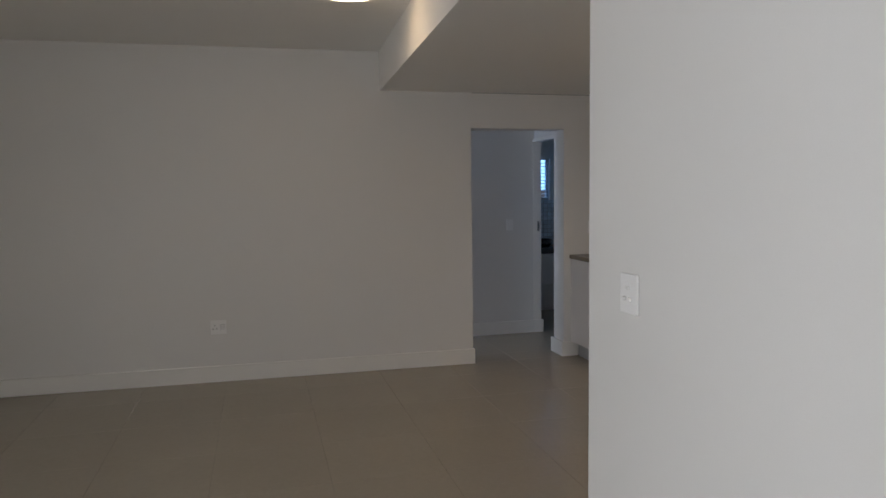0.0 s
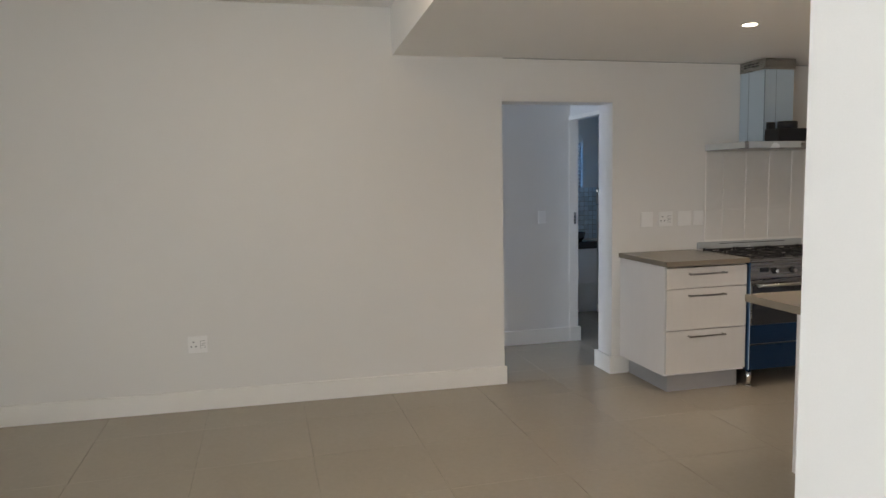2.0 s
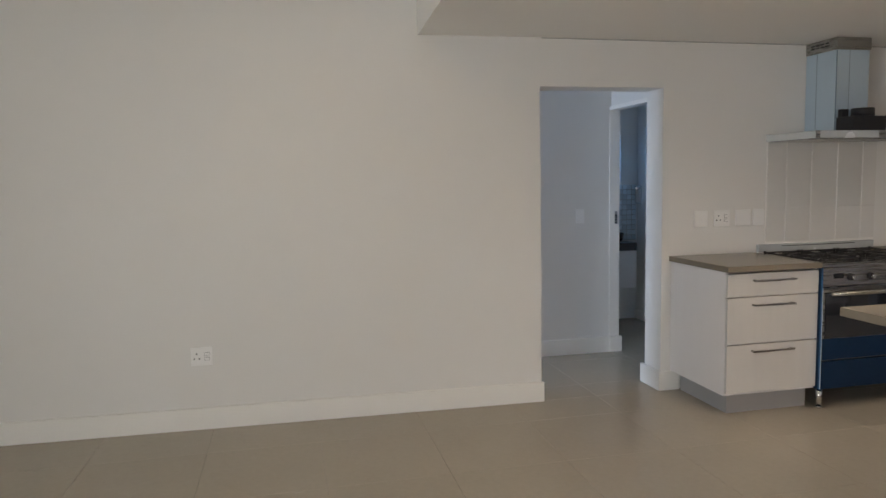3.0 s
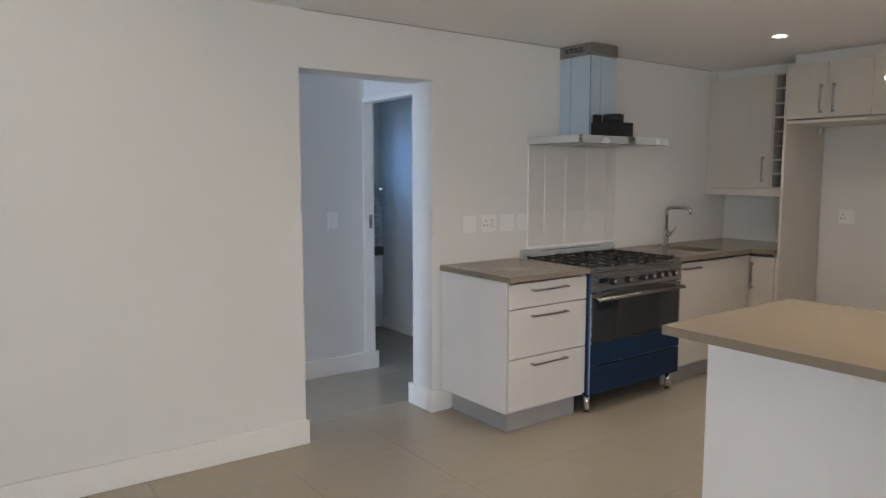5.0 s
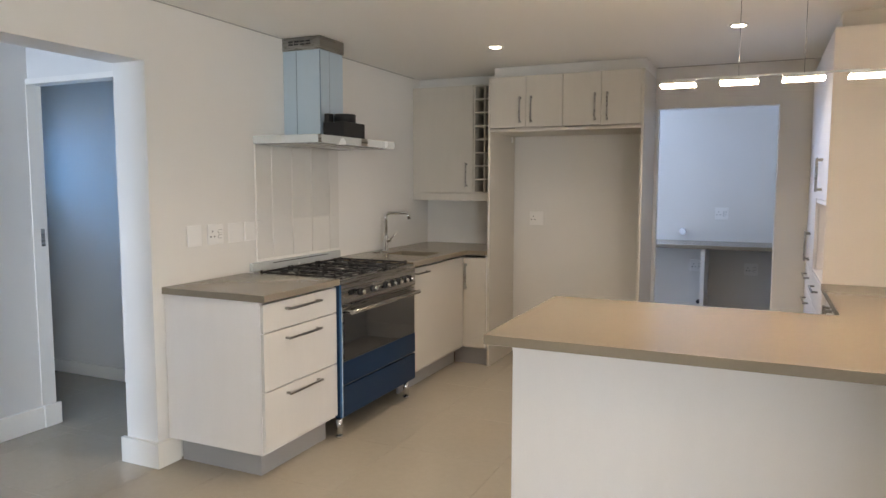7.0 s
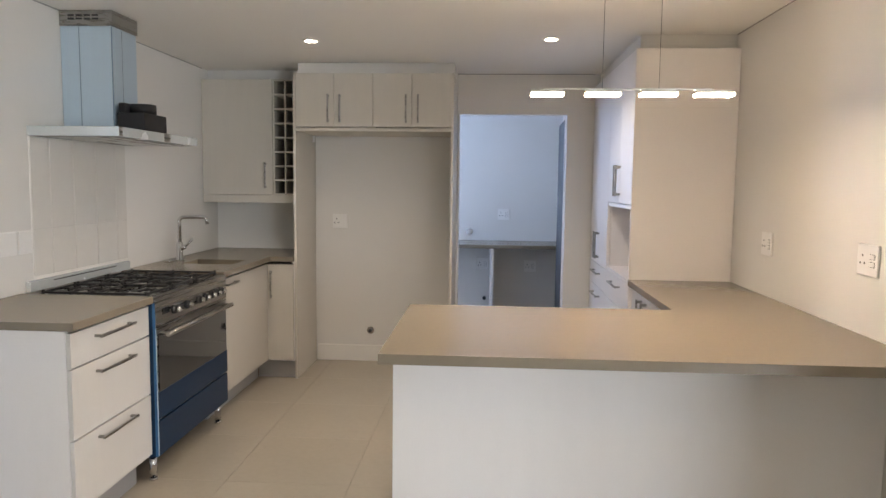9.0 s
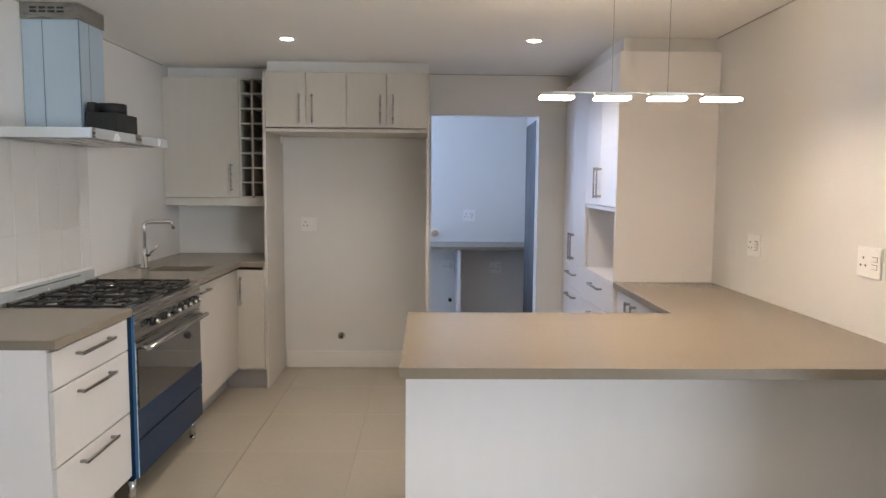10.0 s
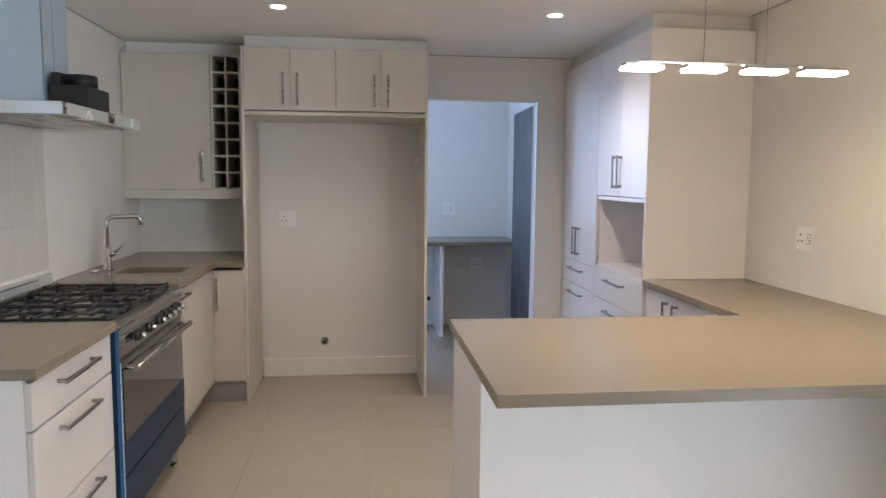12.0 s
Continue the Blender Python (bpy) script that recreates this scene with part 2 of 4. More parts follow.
wall_west = structure("wall_west", askew(boxes([(-0.21, 0, -4.8, 0, -0.004, HZ), (-0.21, 0, OPEN_W, KY1, -0.004, HZ), (-0.21, 0, 0, OPEN_W, OPEN_H, HZ)])), M_WALL, "smooth off-white painted wall with a plain passage opening", "wall")
BD0, BD1, BDH = 1.945, 2.776, 1.975
wall_north = structure("wall_north", boxes([(-0.21, BD0, KY1, 4.03, -0.004, HZ), (BD1, 3.85, KY1, 4.03, -0.004, HZ), (BD0, BD1, KY1, 4.03, BDH, HZ)]), M_WALL, "off-white painted back wall with an open doorway", "wall")
wall_east = structure("wall_east", boxes([(KX, 3.85, 0.5, KY1, -0.004, HZ), (PX, 3.85, PY + 0.002, 0.5, -0.004, HZ)]), M_WALL, "off-white painted kitchen side wall", "wall")
wall_partition = structure("wall_partition", B(3.85, 7.6, PY, -0.61, -0.004, HZ), M_WALL, "pale painted partition wall lit by daylight", "wall")
wall_corner = structure("wall_corner", B(PX, 3.85, PY, PY + 0.002, -0.004, HZ), M_WALL, "pale painted end of the partition wall", "wall")
wall_south = structure("wall_south", boxes([(-0.21, 4.85, -4.8, -4.6, -0.004, HZ), (7.35, 7.6, -4.8, -4.6, -0.004, HZ), (4.85, 7.35, -4.8, -4.6, 2.2, HZ)]), M_WALL, "painted living room wall with a wide glazed opening", "wall")
wall_far = structure("wall_living_east", B(7.6, 7.78, -4.8, -0.61, -0.004, HZ), M_WALL, "painted living room end wall", "wall")
bm = B(-0.1, 3.84, KY0, KY1, CZ, HZ - 0.01)
for v in bm.verts:
    if v.co.y < 0:
        v.co.y += BULK * v.co.x
ceiling_kitchen = structure("ceiling_kitchen", bm, M_CEIL, "white dropped plasterboard kitchen ceiling with a straight bulkhead edge", "ceiling")
ceiling_living = structure("ceiling_living", B(-0.18, 7.6, -4.6, -0.62, LZ, HZ - 0.02), M_CEIL, "white living room ceiling above the bulkhead", "ceiling")
roof = structure("roof", B(-2.9, 7.9, -5.0, 5.9, HZ, HZ + 0.15), M_EXT, "flat plastered roof slab over the rooms", "roof")

# corridor, bathroom and scullery shells
wall_corridor = structure("wall_corridor_west", B(-1.18, -1.06, -3.0, 1.0, -0.004, HZ), M_WALL, "pale wall of the side passage in cool daylight", "wall")
wall_corridor_end = structure("wall_corridor_end", boxes([(-1.06, -0.98, -3.0, -2.9, -0.004, HZ), (-0.27, -0.21, -3.0, -2.9, -0.004, HZ), (-0.98, -0.27, -3.0, -2.9, -0.004, 0.6), (-0.98, -0.27, -3.0, -2.9, 2.0, HZ)]), M_WALL, "end wall of the side passage with a window", "wall")
ceiling_corridor = structure("ceiling_corridor", B(-1.06, -0.21, -2.9, 1.0, 2.32, 2.4), M_CEIL, "white passage ceiling", "ceiling")
JD0, JD1, JDH = -1.055, -0.28, 1.955
wall_bath_door = structure("wall_bathroom_door", boxes([(-2.6, JD0 - 0.03, 1.0, 1.066, -0.004, HZ), (JD1 + 0.03, -0.21, 1.0, 1.066, -0.004, HZ), (JD0 - 0.03, JD1 + 0.03, 1.0, 1.066, JDH + 0.03, HZ)]), M_WALL, "painted wall around the bathroom doorway", "wall")
wall_bath_north = structure("wall_bathroom_north", B(-2.6, -0.21, 1.87, 1.99, -0.004, HZ), M_WALL, "blue-shaded painted bathroom wall", "wall")
WY0, WY1, WZ0, WZ1 = 1.17, 1.69, 1.345, 1.86
wall_bath_west = structure("wall_bathroom_west", boxes([(-2.39, -2.25, 1.066, WY0, -0.004, HZ), (-2.39, -2.25, WY1, 1.87, -0.004, HZ), (-2.39, -2.25, WY0, WY1, -0.004, WZ0), (-2.39, -2.25, WY0, WY1, WZ1, HZ)]), M_WALL, "bathroom wall with a small window", "wall")
ceiling_bath = structure("ceiling_bathroom", B(-2.25, -0.21, 1.066, 1.87, 2.32, 2.4), M_CEIL, "white bathroom ceiling", "ceiling")
SX0, SX1, SY1 = 0.3, 2.92, 5.6
# the opening is out of view, cut for the added fill lamp
wall_scull_n = structure("wall_scullery_north", boxes([(0.1, 0.6, SY1, SY1 + 0.15, -0.004, HZ), (1.7, 3.1, SY1, SY1 + 0.15, -0.004, HZ), (0.6, 1.7, SY1, SY1 + 0.15, -0.004, 1.0), (0.6, 1.7, SY1, SY1 + 0.15, 2.1, HZ)]), M_WALL, "scullery back wall in cool daylight", "wall")
wall_scull_e = structure("wall_scullery_east", B(SX1, 3.1, 4.03, SY1, -0.004, HZ), M_WALL, "scullery end wall", "wall")
wall_scull_w = structure("wall_scullery_west", boxes([(0.1, SX0, 4.03, SY1, -0.004, 1.0), (0.1, SX0, 4.03, SY1, 2.0, HZ), (0.1, SX0, 4.03, 4.35, 1.0, 2.0), (0.1, SX0, 5.25, SY1, 1.0, 2.0)]), M_WALL, "scullery wall with a window", "wall")
ceiling_scull = structure("ceiling_scullery", B(SX0, SX1, 4.03, SY1, 2.32, 2.4), M_CEIL, "white scullery ceiling", "ceiling")
ground = structure("ground", B(-400, 400, -400, 400, -0.2, -0.125), M_GROUND, "pale paving outside the house", "ground")

# baseboards
def skirt(name, bm, label="white painted baseboard"):
    return structure(name, bm, M_TRIM, label, "baseboard")


BH, BT = 0.128, 0.022
skirt("baseboard_living", askew(B(0, BT, -4.6, 0.012, 0, BH, bev=0.003)))
skirt("baseboard_pier", boxes([(-0.21 - BT, BT, OPEN_W - BT, OPEN_W, 0, BH), (0, BT, OPEN_W, 0.968, 0, BH)]))
skirt("baseboard_corridor", B(-1.06, -1.06 + BT, -2.9, 0.984, 0, BH, bev=0.003))
skirt("baseboard_jamb", B(JD0 + 0.001, JD0 + BT, 0.984, 1.09, 0, BH, bev=0.003))
skirt("baseboard_niche", B(0.82, 1.91, KY1 - BT, KY1, 0, BH, bev=0.003))
skirt("baseboard_bathroom", B(-2.25, -0.21, 1.87 - BT, 1.87, 0, 0.09, bev=0.003))
skirt("baseboard_partition", B(PX, 7.6, PY - BT, PY - 0.0005, 0, BH, bev=0.003))
# grey strip, no recess: the shade at the ceiling joint is in its colour
M_SHADE_LINE = mat("painted_shade_line", (0.38, 0.37, 0.355), 0.8, bump=0)
structure("trim_shade_line", boxes([(0, 0.004, 0.01, 3.66, CZ - 0.006, CZ - 0.0005), (KX - 0.004, KX, 0.5, 2.5, CZ - 0.006, CZ - 0.0005), (1.93, 2.98, KY1 - 0.004, KY1, CZ - 0.006, CZ - 0.0005)]), M_SHADE_LINE, "thin strip painted as the line of shade where wall meets ceiling", "trim")

# bathroom door frame with strike plate
door_1 = structure("door_1", boxes([(JD0 - 0.03, JD0, 0.985, 1.072, 0, JDH + 0.03), (JD1, JD1 + 0.03, 0.985, 1.072, 0, JDH + 0.03), (JD0, JD1, 0.985, 1.072, JDH, JDH + 0.03)]), M_TRIM, "white painted door frame without its door in view", "door frame")
part("strike_plate", B(JD0, JD0 + 0.003, 1.03, 1.052, 1.05, 1.15), M_STEEL, door_1, "worn metal strike plate")

# scullery door: grey leaf standing open into the scullery
door_2 = structure("door_2", boxes([(BD1 - 0.006, BD1 - 0.001, KY1 + 0.08, 4.028, 0, BDH - 0.002)]), M_TRIM, "scullery doorway with its grey door standing open", "door")
leaf = B(0, 0.04, 0, 0.82, 0.008, BDH - 0.01, bev=0.002)
bmesh.ops.transform(leaf, matrix=pose(2.782, 4.036, 0, 0, 0, -1.9), verts=leaf.verts[:])
part("leaf", leaf, M_GREYDOOR, door_2, "flat grey-painted door leaf")

# glazed living room opening and other windows
def window(name, bm_frame, panes, label):
    w = structure(name, bm_frame, M_KICK, label, "window")
    for p in panes:
        g = part("pane", B(*p), M_GLASS, w)
        g.visible_shadow = False
    return w


window("window_1", boxes([(4.85, 4.91, -4.68, -4.63, 0, 2.2), (7.29, 7.35, -4.68, -4.63, 0, 2.2), (4.91, 7.29, -4.68, -4.63, 2.14, 2.2), (4.91, 7.29, -4.68, -4.63, 0, 0.06), (6.07, 6.13, -4.68, -4.63, 0.06, 2.14)]),
       [(4.91, 6.07, -4.657, -4.652, 0.06, 2.14), (6.13, 7.29, -4.657, -4.652, 0.06, 2.14)], "wide aluminium framed sliding glass doors")
window("window_2", boxes([(-0.98, -0.95, -2.97, -2.93, 0.6, 2.0), (-0.30, -0.27, -2.97, -2.93, 0.6, 2.0), (-0.95, -0.30, -2.97, -2.93, 0.6, 0.63), (-0.95, -0.30, -2.97, -2.93, 1.97, 2.0)]),
       [(-0.95, -0.30, -2.952, -2.948, 0.63, 1.97)], "aluminium framed passage window")
window("window_3", boxes([(0.18, 0.22, 4.35, 4.38, 1.0, 2.0), (0.18, 0.22, 5.22, 5.25, 1.0, 2.0), (0.18, 0.22, 4.38, 5.22, 1.0, 1.03), (0.18, 0.22, 4.38, 5.22, 1.97, 2.0)]),
       [(0.198, 0.202, 4.38, 5.22, 1.03, 1.97)], "aluminium framed scullery window")
# unseen window, added only to house the north fill lamp
window("window_fill", boxes([(0.6, 0.63, 5.62, 5.66, 1.0, 2.1), (1.67, 1.7, 5.62, 5.66, 1.0, 2.1), (0.63, 1.67, 5.62, 5.66, 1.0, 1.03), (0.63, 1.67, 5.62, 5.66, 2.07, 2.1)]),
       [(0.63, 1.67, 5.638, 5.642, 1.03, 2.07)], "unseen aluminium framed window added for the scullery fill lamp")
win4 = window("window_4", boxes([(-2.34, -2.30, WY0, WY0 + 0.03, WZ0, WZ1), (-2.34, -2.30, WY1 - 0.03, WY1, WZ0, WZ1), (-2.34, -2.30, WY0 + 0.03, WY1 - 0.03, WZ0, WZ0 + 0.03), (-2.34, -2.30, WY0 + 0.03, WY1 - 0.03, WZ1 - 0.03, WZ1)]),
              [(-2.322, -2.318, WY0 + 0.03, WY1 - 0.03, WZ0 + 0.03, WZ1 - 0.03)], "small bathroom window")

# ---- kitchen joinery ----
CT0, CT1 = 0.866, 0.90


def handle_h(parent, x, y0, y1, z, out=1, label="brushed steel bow handle"):
    # bar along y, standing off a face at x towards out
    bm = bmesh.new()
    a, b = x + out * 0.024, x + out * 0.034
    box(bm, min(a, b), max(a, b), y0, y1, z - 0.006, z + 0.006, bev=0.002)
    for y in (y0 + 0.012, y1 - 0.012):
        c, d = x, x + out * 0.0245
        box(bm, min(c, d), max(c, d), y - 0.006, y + 0.006, z - 0.005, z + 0.005)
    return part("handle", bm, M_STEEL, parent, label)


def handle_v(parent, axis, face, along, z0, z1, out):
    # upright bow handle on a face: axis "y" faces +-y, axis "x" faces +-x
    bm = bmesh.new()

    def put(o0, o1, w, za, zb, bev=0.0):
        lo, hi = sorted((face + out * o0, face + out * o1))
        if axis == "y":
            box(bm, along - w, along + w, lo, hi, za, zb, bev=bev)
        else:
            box(bm, lo, hi, along - w, along + w, za, zb, bev=bev)
    put(0.024, 0.034, 0.006, z0, z1, 0.002)
    for z in (z0 + 0.012, z1 - 0.012):
        put(0.0, 0.0245, 0.005, z - 0.007, z + 0.007)
    return part("handle", bm, M_STEEL, parent, "brushed steel bow handle")


FRONT = 0.018
# drawer unit beside the passage
du = thing("drawer_unit", (0.3, 1.21, 0), "cream three-drawer base unit with brushed steel handles and kickboard", "cabinet")
part("side_panel", B(0.004, 0.593, 0.908, 0.926, 0.13, CT0 - 0.001, bev=0.001), M_PANEL, du, "white side panel")
part("side_panel", B(0.004, 0.593, 1.502, 1.52, 0.13, CT0 - 0.001), M_PANEL, du, "white side panel")
part("base_panel", B(0.004, 0.592, 0.926, 1.502, 0.13, 0.148), M_PANEL, du)
part("back_panel", B(0.004, 0.02, 0.926, 1.502, 0.148, CT0 - 0.001), M_PANEL, du)
part("kickboard", boxes([(0.515, 0.531, 0.972, 1.517, 0, 0.128), (0.03, 0.515, 0.972, 0.988, 0, 0.128)]), M_KICK, du, "brushed aluminium kickboard")
for z0, z1, hz in ((0.146, 0.432, 0.395), (0.438, 0.712, 0.668), (0.718, 0.853, 0.812)):
    d = part("drawer", B(0.594, 0.612, 0.91, 1.519, z0, z1, bev=0.0015), M_DRAWER, du)
    handle_h(d, 0.612, 1.065, 1.345, hz)
solid("countertop", B(0.002, 0.635, 0.893, 1.523, CT0, CT1, bev=0.003), M_TOP, "short grey-brown quartz worktop on the drawer unit", "countertop")

# sink run, L-shaped, with an undermount bowl
SKX0, SKX1, SKY0, SKY1 = 0.195, 0.53, 2.80, 3.06
kc = thing("countertop", (0.35, 3.1, CT0), "L-shaped grey-brown quartz worktop around the sink", "countertop")
part("slab", slab([0.002, SKX0, SKX1, 0.6245, 0.789], [2.415, SKY0, SKY1, 3.30, KY1 - 0.002], {(1, 1), (3, 0), (3, 1), (3, 2)}, CT0, CT1, 0.0015), M_TOP, kc)
bm = boxes([(SKX0 - 0.012, SKX0 - 0.002, SKY0 - 0.01, SKY1 + 0.01, 0.70, CT0 - 0.001), (SKX1 + 0.002, SKX1 + 0.012, SKY0 - 0.01, SKY1 + 0.01, 0.70, CT0 - 0.001), (SKX0 - 0.002, SKX1 + 0.002, SKY0 - 0.01, SKY0, 0.70, CT0 - 0.001), (SKX0 - 0.002, SKX1 + 0.002, SKY1, SKY1 + 0.01, 0.70, CT0 - 0.001), (SKX0 - 0.002, SKX1 + 0.002, SKY0, SKY1, 0.70, 0.712)])
sink = thing("sink", (0.36, 2.93, 0.70), "stainless steel undermount sink bowl in the worktop", "sink")
part("bowl", bm, M_STEEL, sink)
part("drain", lathe(bmesh.new(), (0.36, 2.93, 0.713), [(0.045, 0), (0.045, 0.004), (0.03, 0.006)]), M_CHROME, sink, "chrome drain")

sc = thing("sink_unit", (0.3, 2.8, 0), "cream sink base unit with one door and a steel handle", "cabinet")
part("body", boxes([(0.004, 0.58, 2.418, 2.434, 0.13, CT0 - 0.001), (0.004, 0.58, 2.434, 3.29, 0.13, 0.148), (0.004, 0.02, 2.434, 3.29, 0.148, CT0 - 0.001), (0.004, 0.58, 3.29, 3.306, 0.13, CT0 - 0.001)]), M_PANEL, sc)
part("kickboard", B(0.49, 0.506, 2.42, 3.36, 0, 0.128), M_KICK, sc, "brushed aluminium kickboard")
d = part("door", B(0.582, 0.60, 2.42, 3.3145, 0.146, 0.847, bev=0.0015), M_MELA, sc)
handle_h(d, 0.60, 2.47, 2.66, 0.812)
cu = thing("corner_unit", (0.69, 3.6, 0), "narrow cream corner base unit beside the fridge surround", "cabinet")
part("body", boxes([(0.604, 0.79, 3.351, KY1 - 0.004, 0.13, 0.148), (0.604, 0.79, KY1 - 0.02, KY1 - 0.004, 0.148, CT0 - 0.001), (0.772, 0.788, 3.34, KY1 - 0.02, 0.148, CT0 - 0.001)]), M_PANEL, cu)
part("kickboard", B(0.507, 0.79, 3.375, 3.391, 0, 0.128), M_KICK, cu, "brushed aluminium kickboard")
d = part("door", B(0.6, 0.786, 3.316, 3.334, 0.146, 0.845, bev=0.0015), M_MELA, cu)
handle_v(d, "y", 3.316, 0.628, 0.60, 0.80, -1)

# upper corner cabinet and wine rack
UY = 3.635
uc = thing("wall_cabinet", (0.3, 3.77, 1.28), "cream wall cabinet with one door above the sink worktop", "cabinet")
part("body", boxes([(0.002, 0.548, UY + 0.02, KY1 - 0.002, 1.335, 1.35), (0.002, 0.548, UY + 0.02, KY1 - 0.002, 2.18, 2.198), (0.002, 0.018, UY + 0.02, KY1 - 0.002, 1.35, 2.18), (0.532, 0.548, UY + 0.02, KY1 - 0.002, 1.35, 2.18)]), M_MELA, uc)
d = part("door", B(0.004, 0.546, UY, UY + 0.018, 1.338, 2.198, bev=0.0015), M_MELA, uc)
handle_v(d, "y", UY, 0.494, 1.385, 1.58, -1)
part("pelmet", B(0.002, 0.785, UY + 0.004, KY1 - 0.002, 1.275, 1.333, bev=0.001), M_MELA, uc)
wr = thing("wine_rack", (0.695, 3.77, 1.335), "narrow cream wine rack with two columns of square cells", "rack")
WX0, WX1 = 0.551, 0.738
WXM = (WX0 + WX1) / 2
part("side_panel", B(WX0, WX0 + 0.012, UY, KY1 - 0.02, 1.335, 2.198), M_MELA, wr)
part("side_panel", B(WX1 - 0.012, WX1, UY, KY1 - 0.02, 1.335, 2.198), M_MELA, wr)
part("divider", B(WXM - 0.0055, WXM + 0.0055, UY + 0.002, KY1 - 0.02, 1.346, 2.186), M_MELA, wr)
# dark colour here stands for the shade at the back of the cells
part("back_panel", B(WX0, WX1, KY1 - 0.0195, KY1 - 0.003, 1.335, 2.198), M_RACK_SHADE, wr, "backing coloured dark for the shade deep in the cells")
part("filler_panel", B(WX1 + 0.001, 0.787, UY, UY + 0.018, 1.335, 2.198), M_MELA, wr)
for i in range(9):
    z = 1.335 + i * 0.1065
    part("shelf", boxes([(WX0 + 0.0125, WXM - 0.006, UY + 0.002, KY1 - 0.021, z, z + 0.011), (WXM + 0.006, WX1 - 0.0125, UY + 0.002, KY1 - 0.021, z, z + 0.011)]), M_MELA, wr)
structure("bulkhead_sink", B(0.002, 0.79, UY + 0.13, KY1 - 0.001, 2.2, CZ - 0.001), M_WALL, "plaster bulkhead above the wall cabinet", "bulkhead")

# fridge surround
FY, FX0, FX1 = 3.337, 0.79, 1.927
fs = thing("fridge_surround", (1.36, 3.62, 0), "cream fridge surround with an empty niche and top cupboards", "cabinet")
part("side_panel", B(FX0, FX0 + 0.018, FY, KY1 - 0.018, 0, 2.2, bev=0.001), M_MELA, fs)
part("side_panel", B(FX1 - 0.018, FX1, FY, KY1 - 0.018, 0, 2.2, bev=0.001), M_MELA, fs)
part("body", boxes([(FX0 + 0.018, FX1 - 0.018, FY + 0.004, KY1 - 0.004, 1.797, 1.818), (FX0 + 0.018, FX1 - 0.018, FY + 0.02, KY1 - 0.004, 2.18, 2.198), (FX0 + 0.018, FX1 - 0.018, KY1 - 0.01, KY1 - 0.004, 1.818, 2.18), (1.36, 1.376, FY + 0.02, KY1 - 0.02, 1.818, 2.18)]), M_MELA, fs)
w4 = (FX1 - FX0 - 0.036) / 4
for i, hx in enumerate((0.235, 0.045, 0.235, 0.045)):
    x0 = FX0 + 0.018 + i * w4
    d = part("door", B(x0 + 0.0015, x0 + w4 - 0.0015, FY - 0.002, FY + 0.016, 1.826, 2.197, bev=0.0015), M_MELA, fs)
    handle_v(d, "y", FY - 0.002, x0 + hx, 1.855, 2.05, -1)
structure("bulkhead_fridge", B(0.80, 1.924, FY + 0.10, KY1 - 0.001, 2.2, CZ - 0.001), M_WALL, "plaster bulkhead above the fridge cupboards", "bulkhead")

# tall units on the side wall
RX, RY0, RY1, RY2 = 2.985, 2.43, 3.2, 3.926
nu = thing("oven_tower_unit", (3.27, 2.75, 0), "white tall unit with double doors over an open niche and drawers", "cabinet")
part("side_panel", B(RX, KX - 0.002, RY0, RY0 + 0.018, 0.0, 2.195, bev=0.001), M_GLOSSW, nu, "plain white end panel")
part("side_panel", B(RX + 0.02, KX - 0.002, RY1 - 0.016, RY1, 0.0, 2.195), M_GLOSSW, nu)
part("body", boxes([(RX + 0.02, KX - 0.002, RY0 + 0.018, RY1 - 0.016, 2.178, 2.195), (RX + 0.004, KX - 0.002, RY0 + 0.018, RY1 - 0.016, 1.30, 1.322), (RX + 0.002, KX - 0.002, RY0 + 0.018, RY1 - 0.016, 0.876, 0.893), (KX - 0.01, KX - 0.002, RY0 + 0.018, RY1 - 0.016, 0.1, 2.178)]), M_GLOSSW, nu)
mid = (RY0 + RY1) / 2 + 0.01
for y0, y1, hy in ((RY0 + 0.02, mid - 0.0015, mid - 0.035), (mid + 0.0015, RY1 - 0.002, mid + 0.035)):
    d = part("door", B(RX, RX + 0.018, y0, y1, 1.326, 2.192, bev=0.0015), M_GLOSSW, nu)
    handle_v(d, "x", RX, hy, 1.37, 1.56, -1)
for z0, z1 in ((0.69, 0.872), (0.42, 0.685), (0.13, 0.415)):
    d = part("drawer", B(RX, RX + 0.018, RY0 + 0.02, RY1 - 0.002, z0, z1, bev=0.0015), M_GLOSSW, nu)
    handle_h(d, RX, mid - 0.14, mid + 0.14, z1 - 0.055, -1)
part("kickboard", B(RX + 0.06, RX + 0.075, RY0 + 0.018, RY1 - 0.016, 0, 0.125), M_KICK, nu, "brushed aluminium kickboard")
tu = thing("pantry_unit", (3.27, 3.48, 0), "white pantry unit with tall double doors over drawers", "cabinet")
part("side_panel", B(RX + 0.02, KX - 0.002, RY2 - 0.016, RY2, 0.0, 2.195), M_GLOSSW, tu)
part("body", boxes([(RX + 0.02, KX - 0.002, RY1 + 0.001, RY2 - 0.016, 2.178, 2.195), (RX + 0.02, KX - 0.002, RY1 + 0.001, RY2 - 0.016, 0.86, 0.876), (KX - 0.01, KX - 0.002, RY1 + 0.001, RY2 - 0.016, 0.1, 2.178)]), M_GLOSSW, tu)
mid = (RY1 + RY2) / 2
for y0, y1, hy in ((RY1 + 0.002, mid - 0.0015, mid - 0.035), (mid + 0.0015, RY2 - 0.002, mid + 0.035)):
    d = part("door", B(RX, RX + 0.018, y0, y1, 0.865, 2.192, bev=0.0015), M_GLOSSW, tu)
    handle_v(d, "x", RX, hy, 0.905, 1.10, -1)
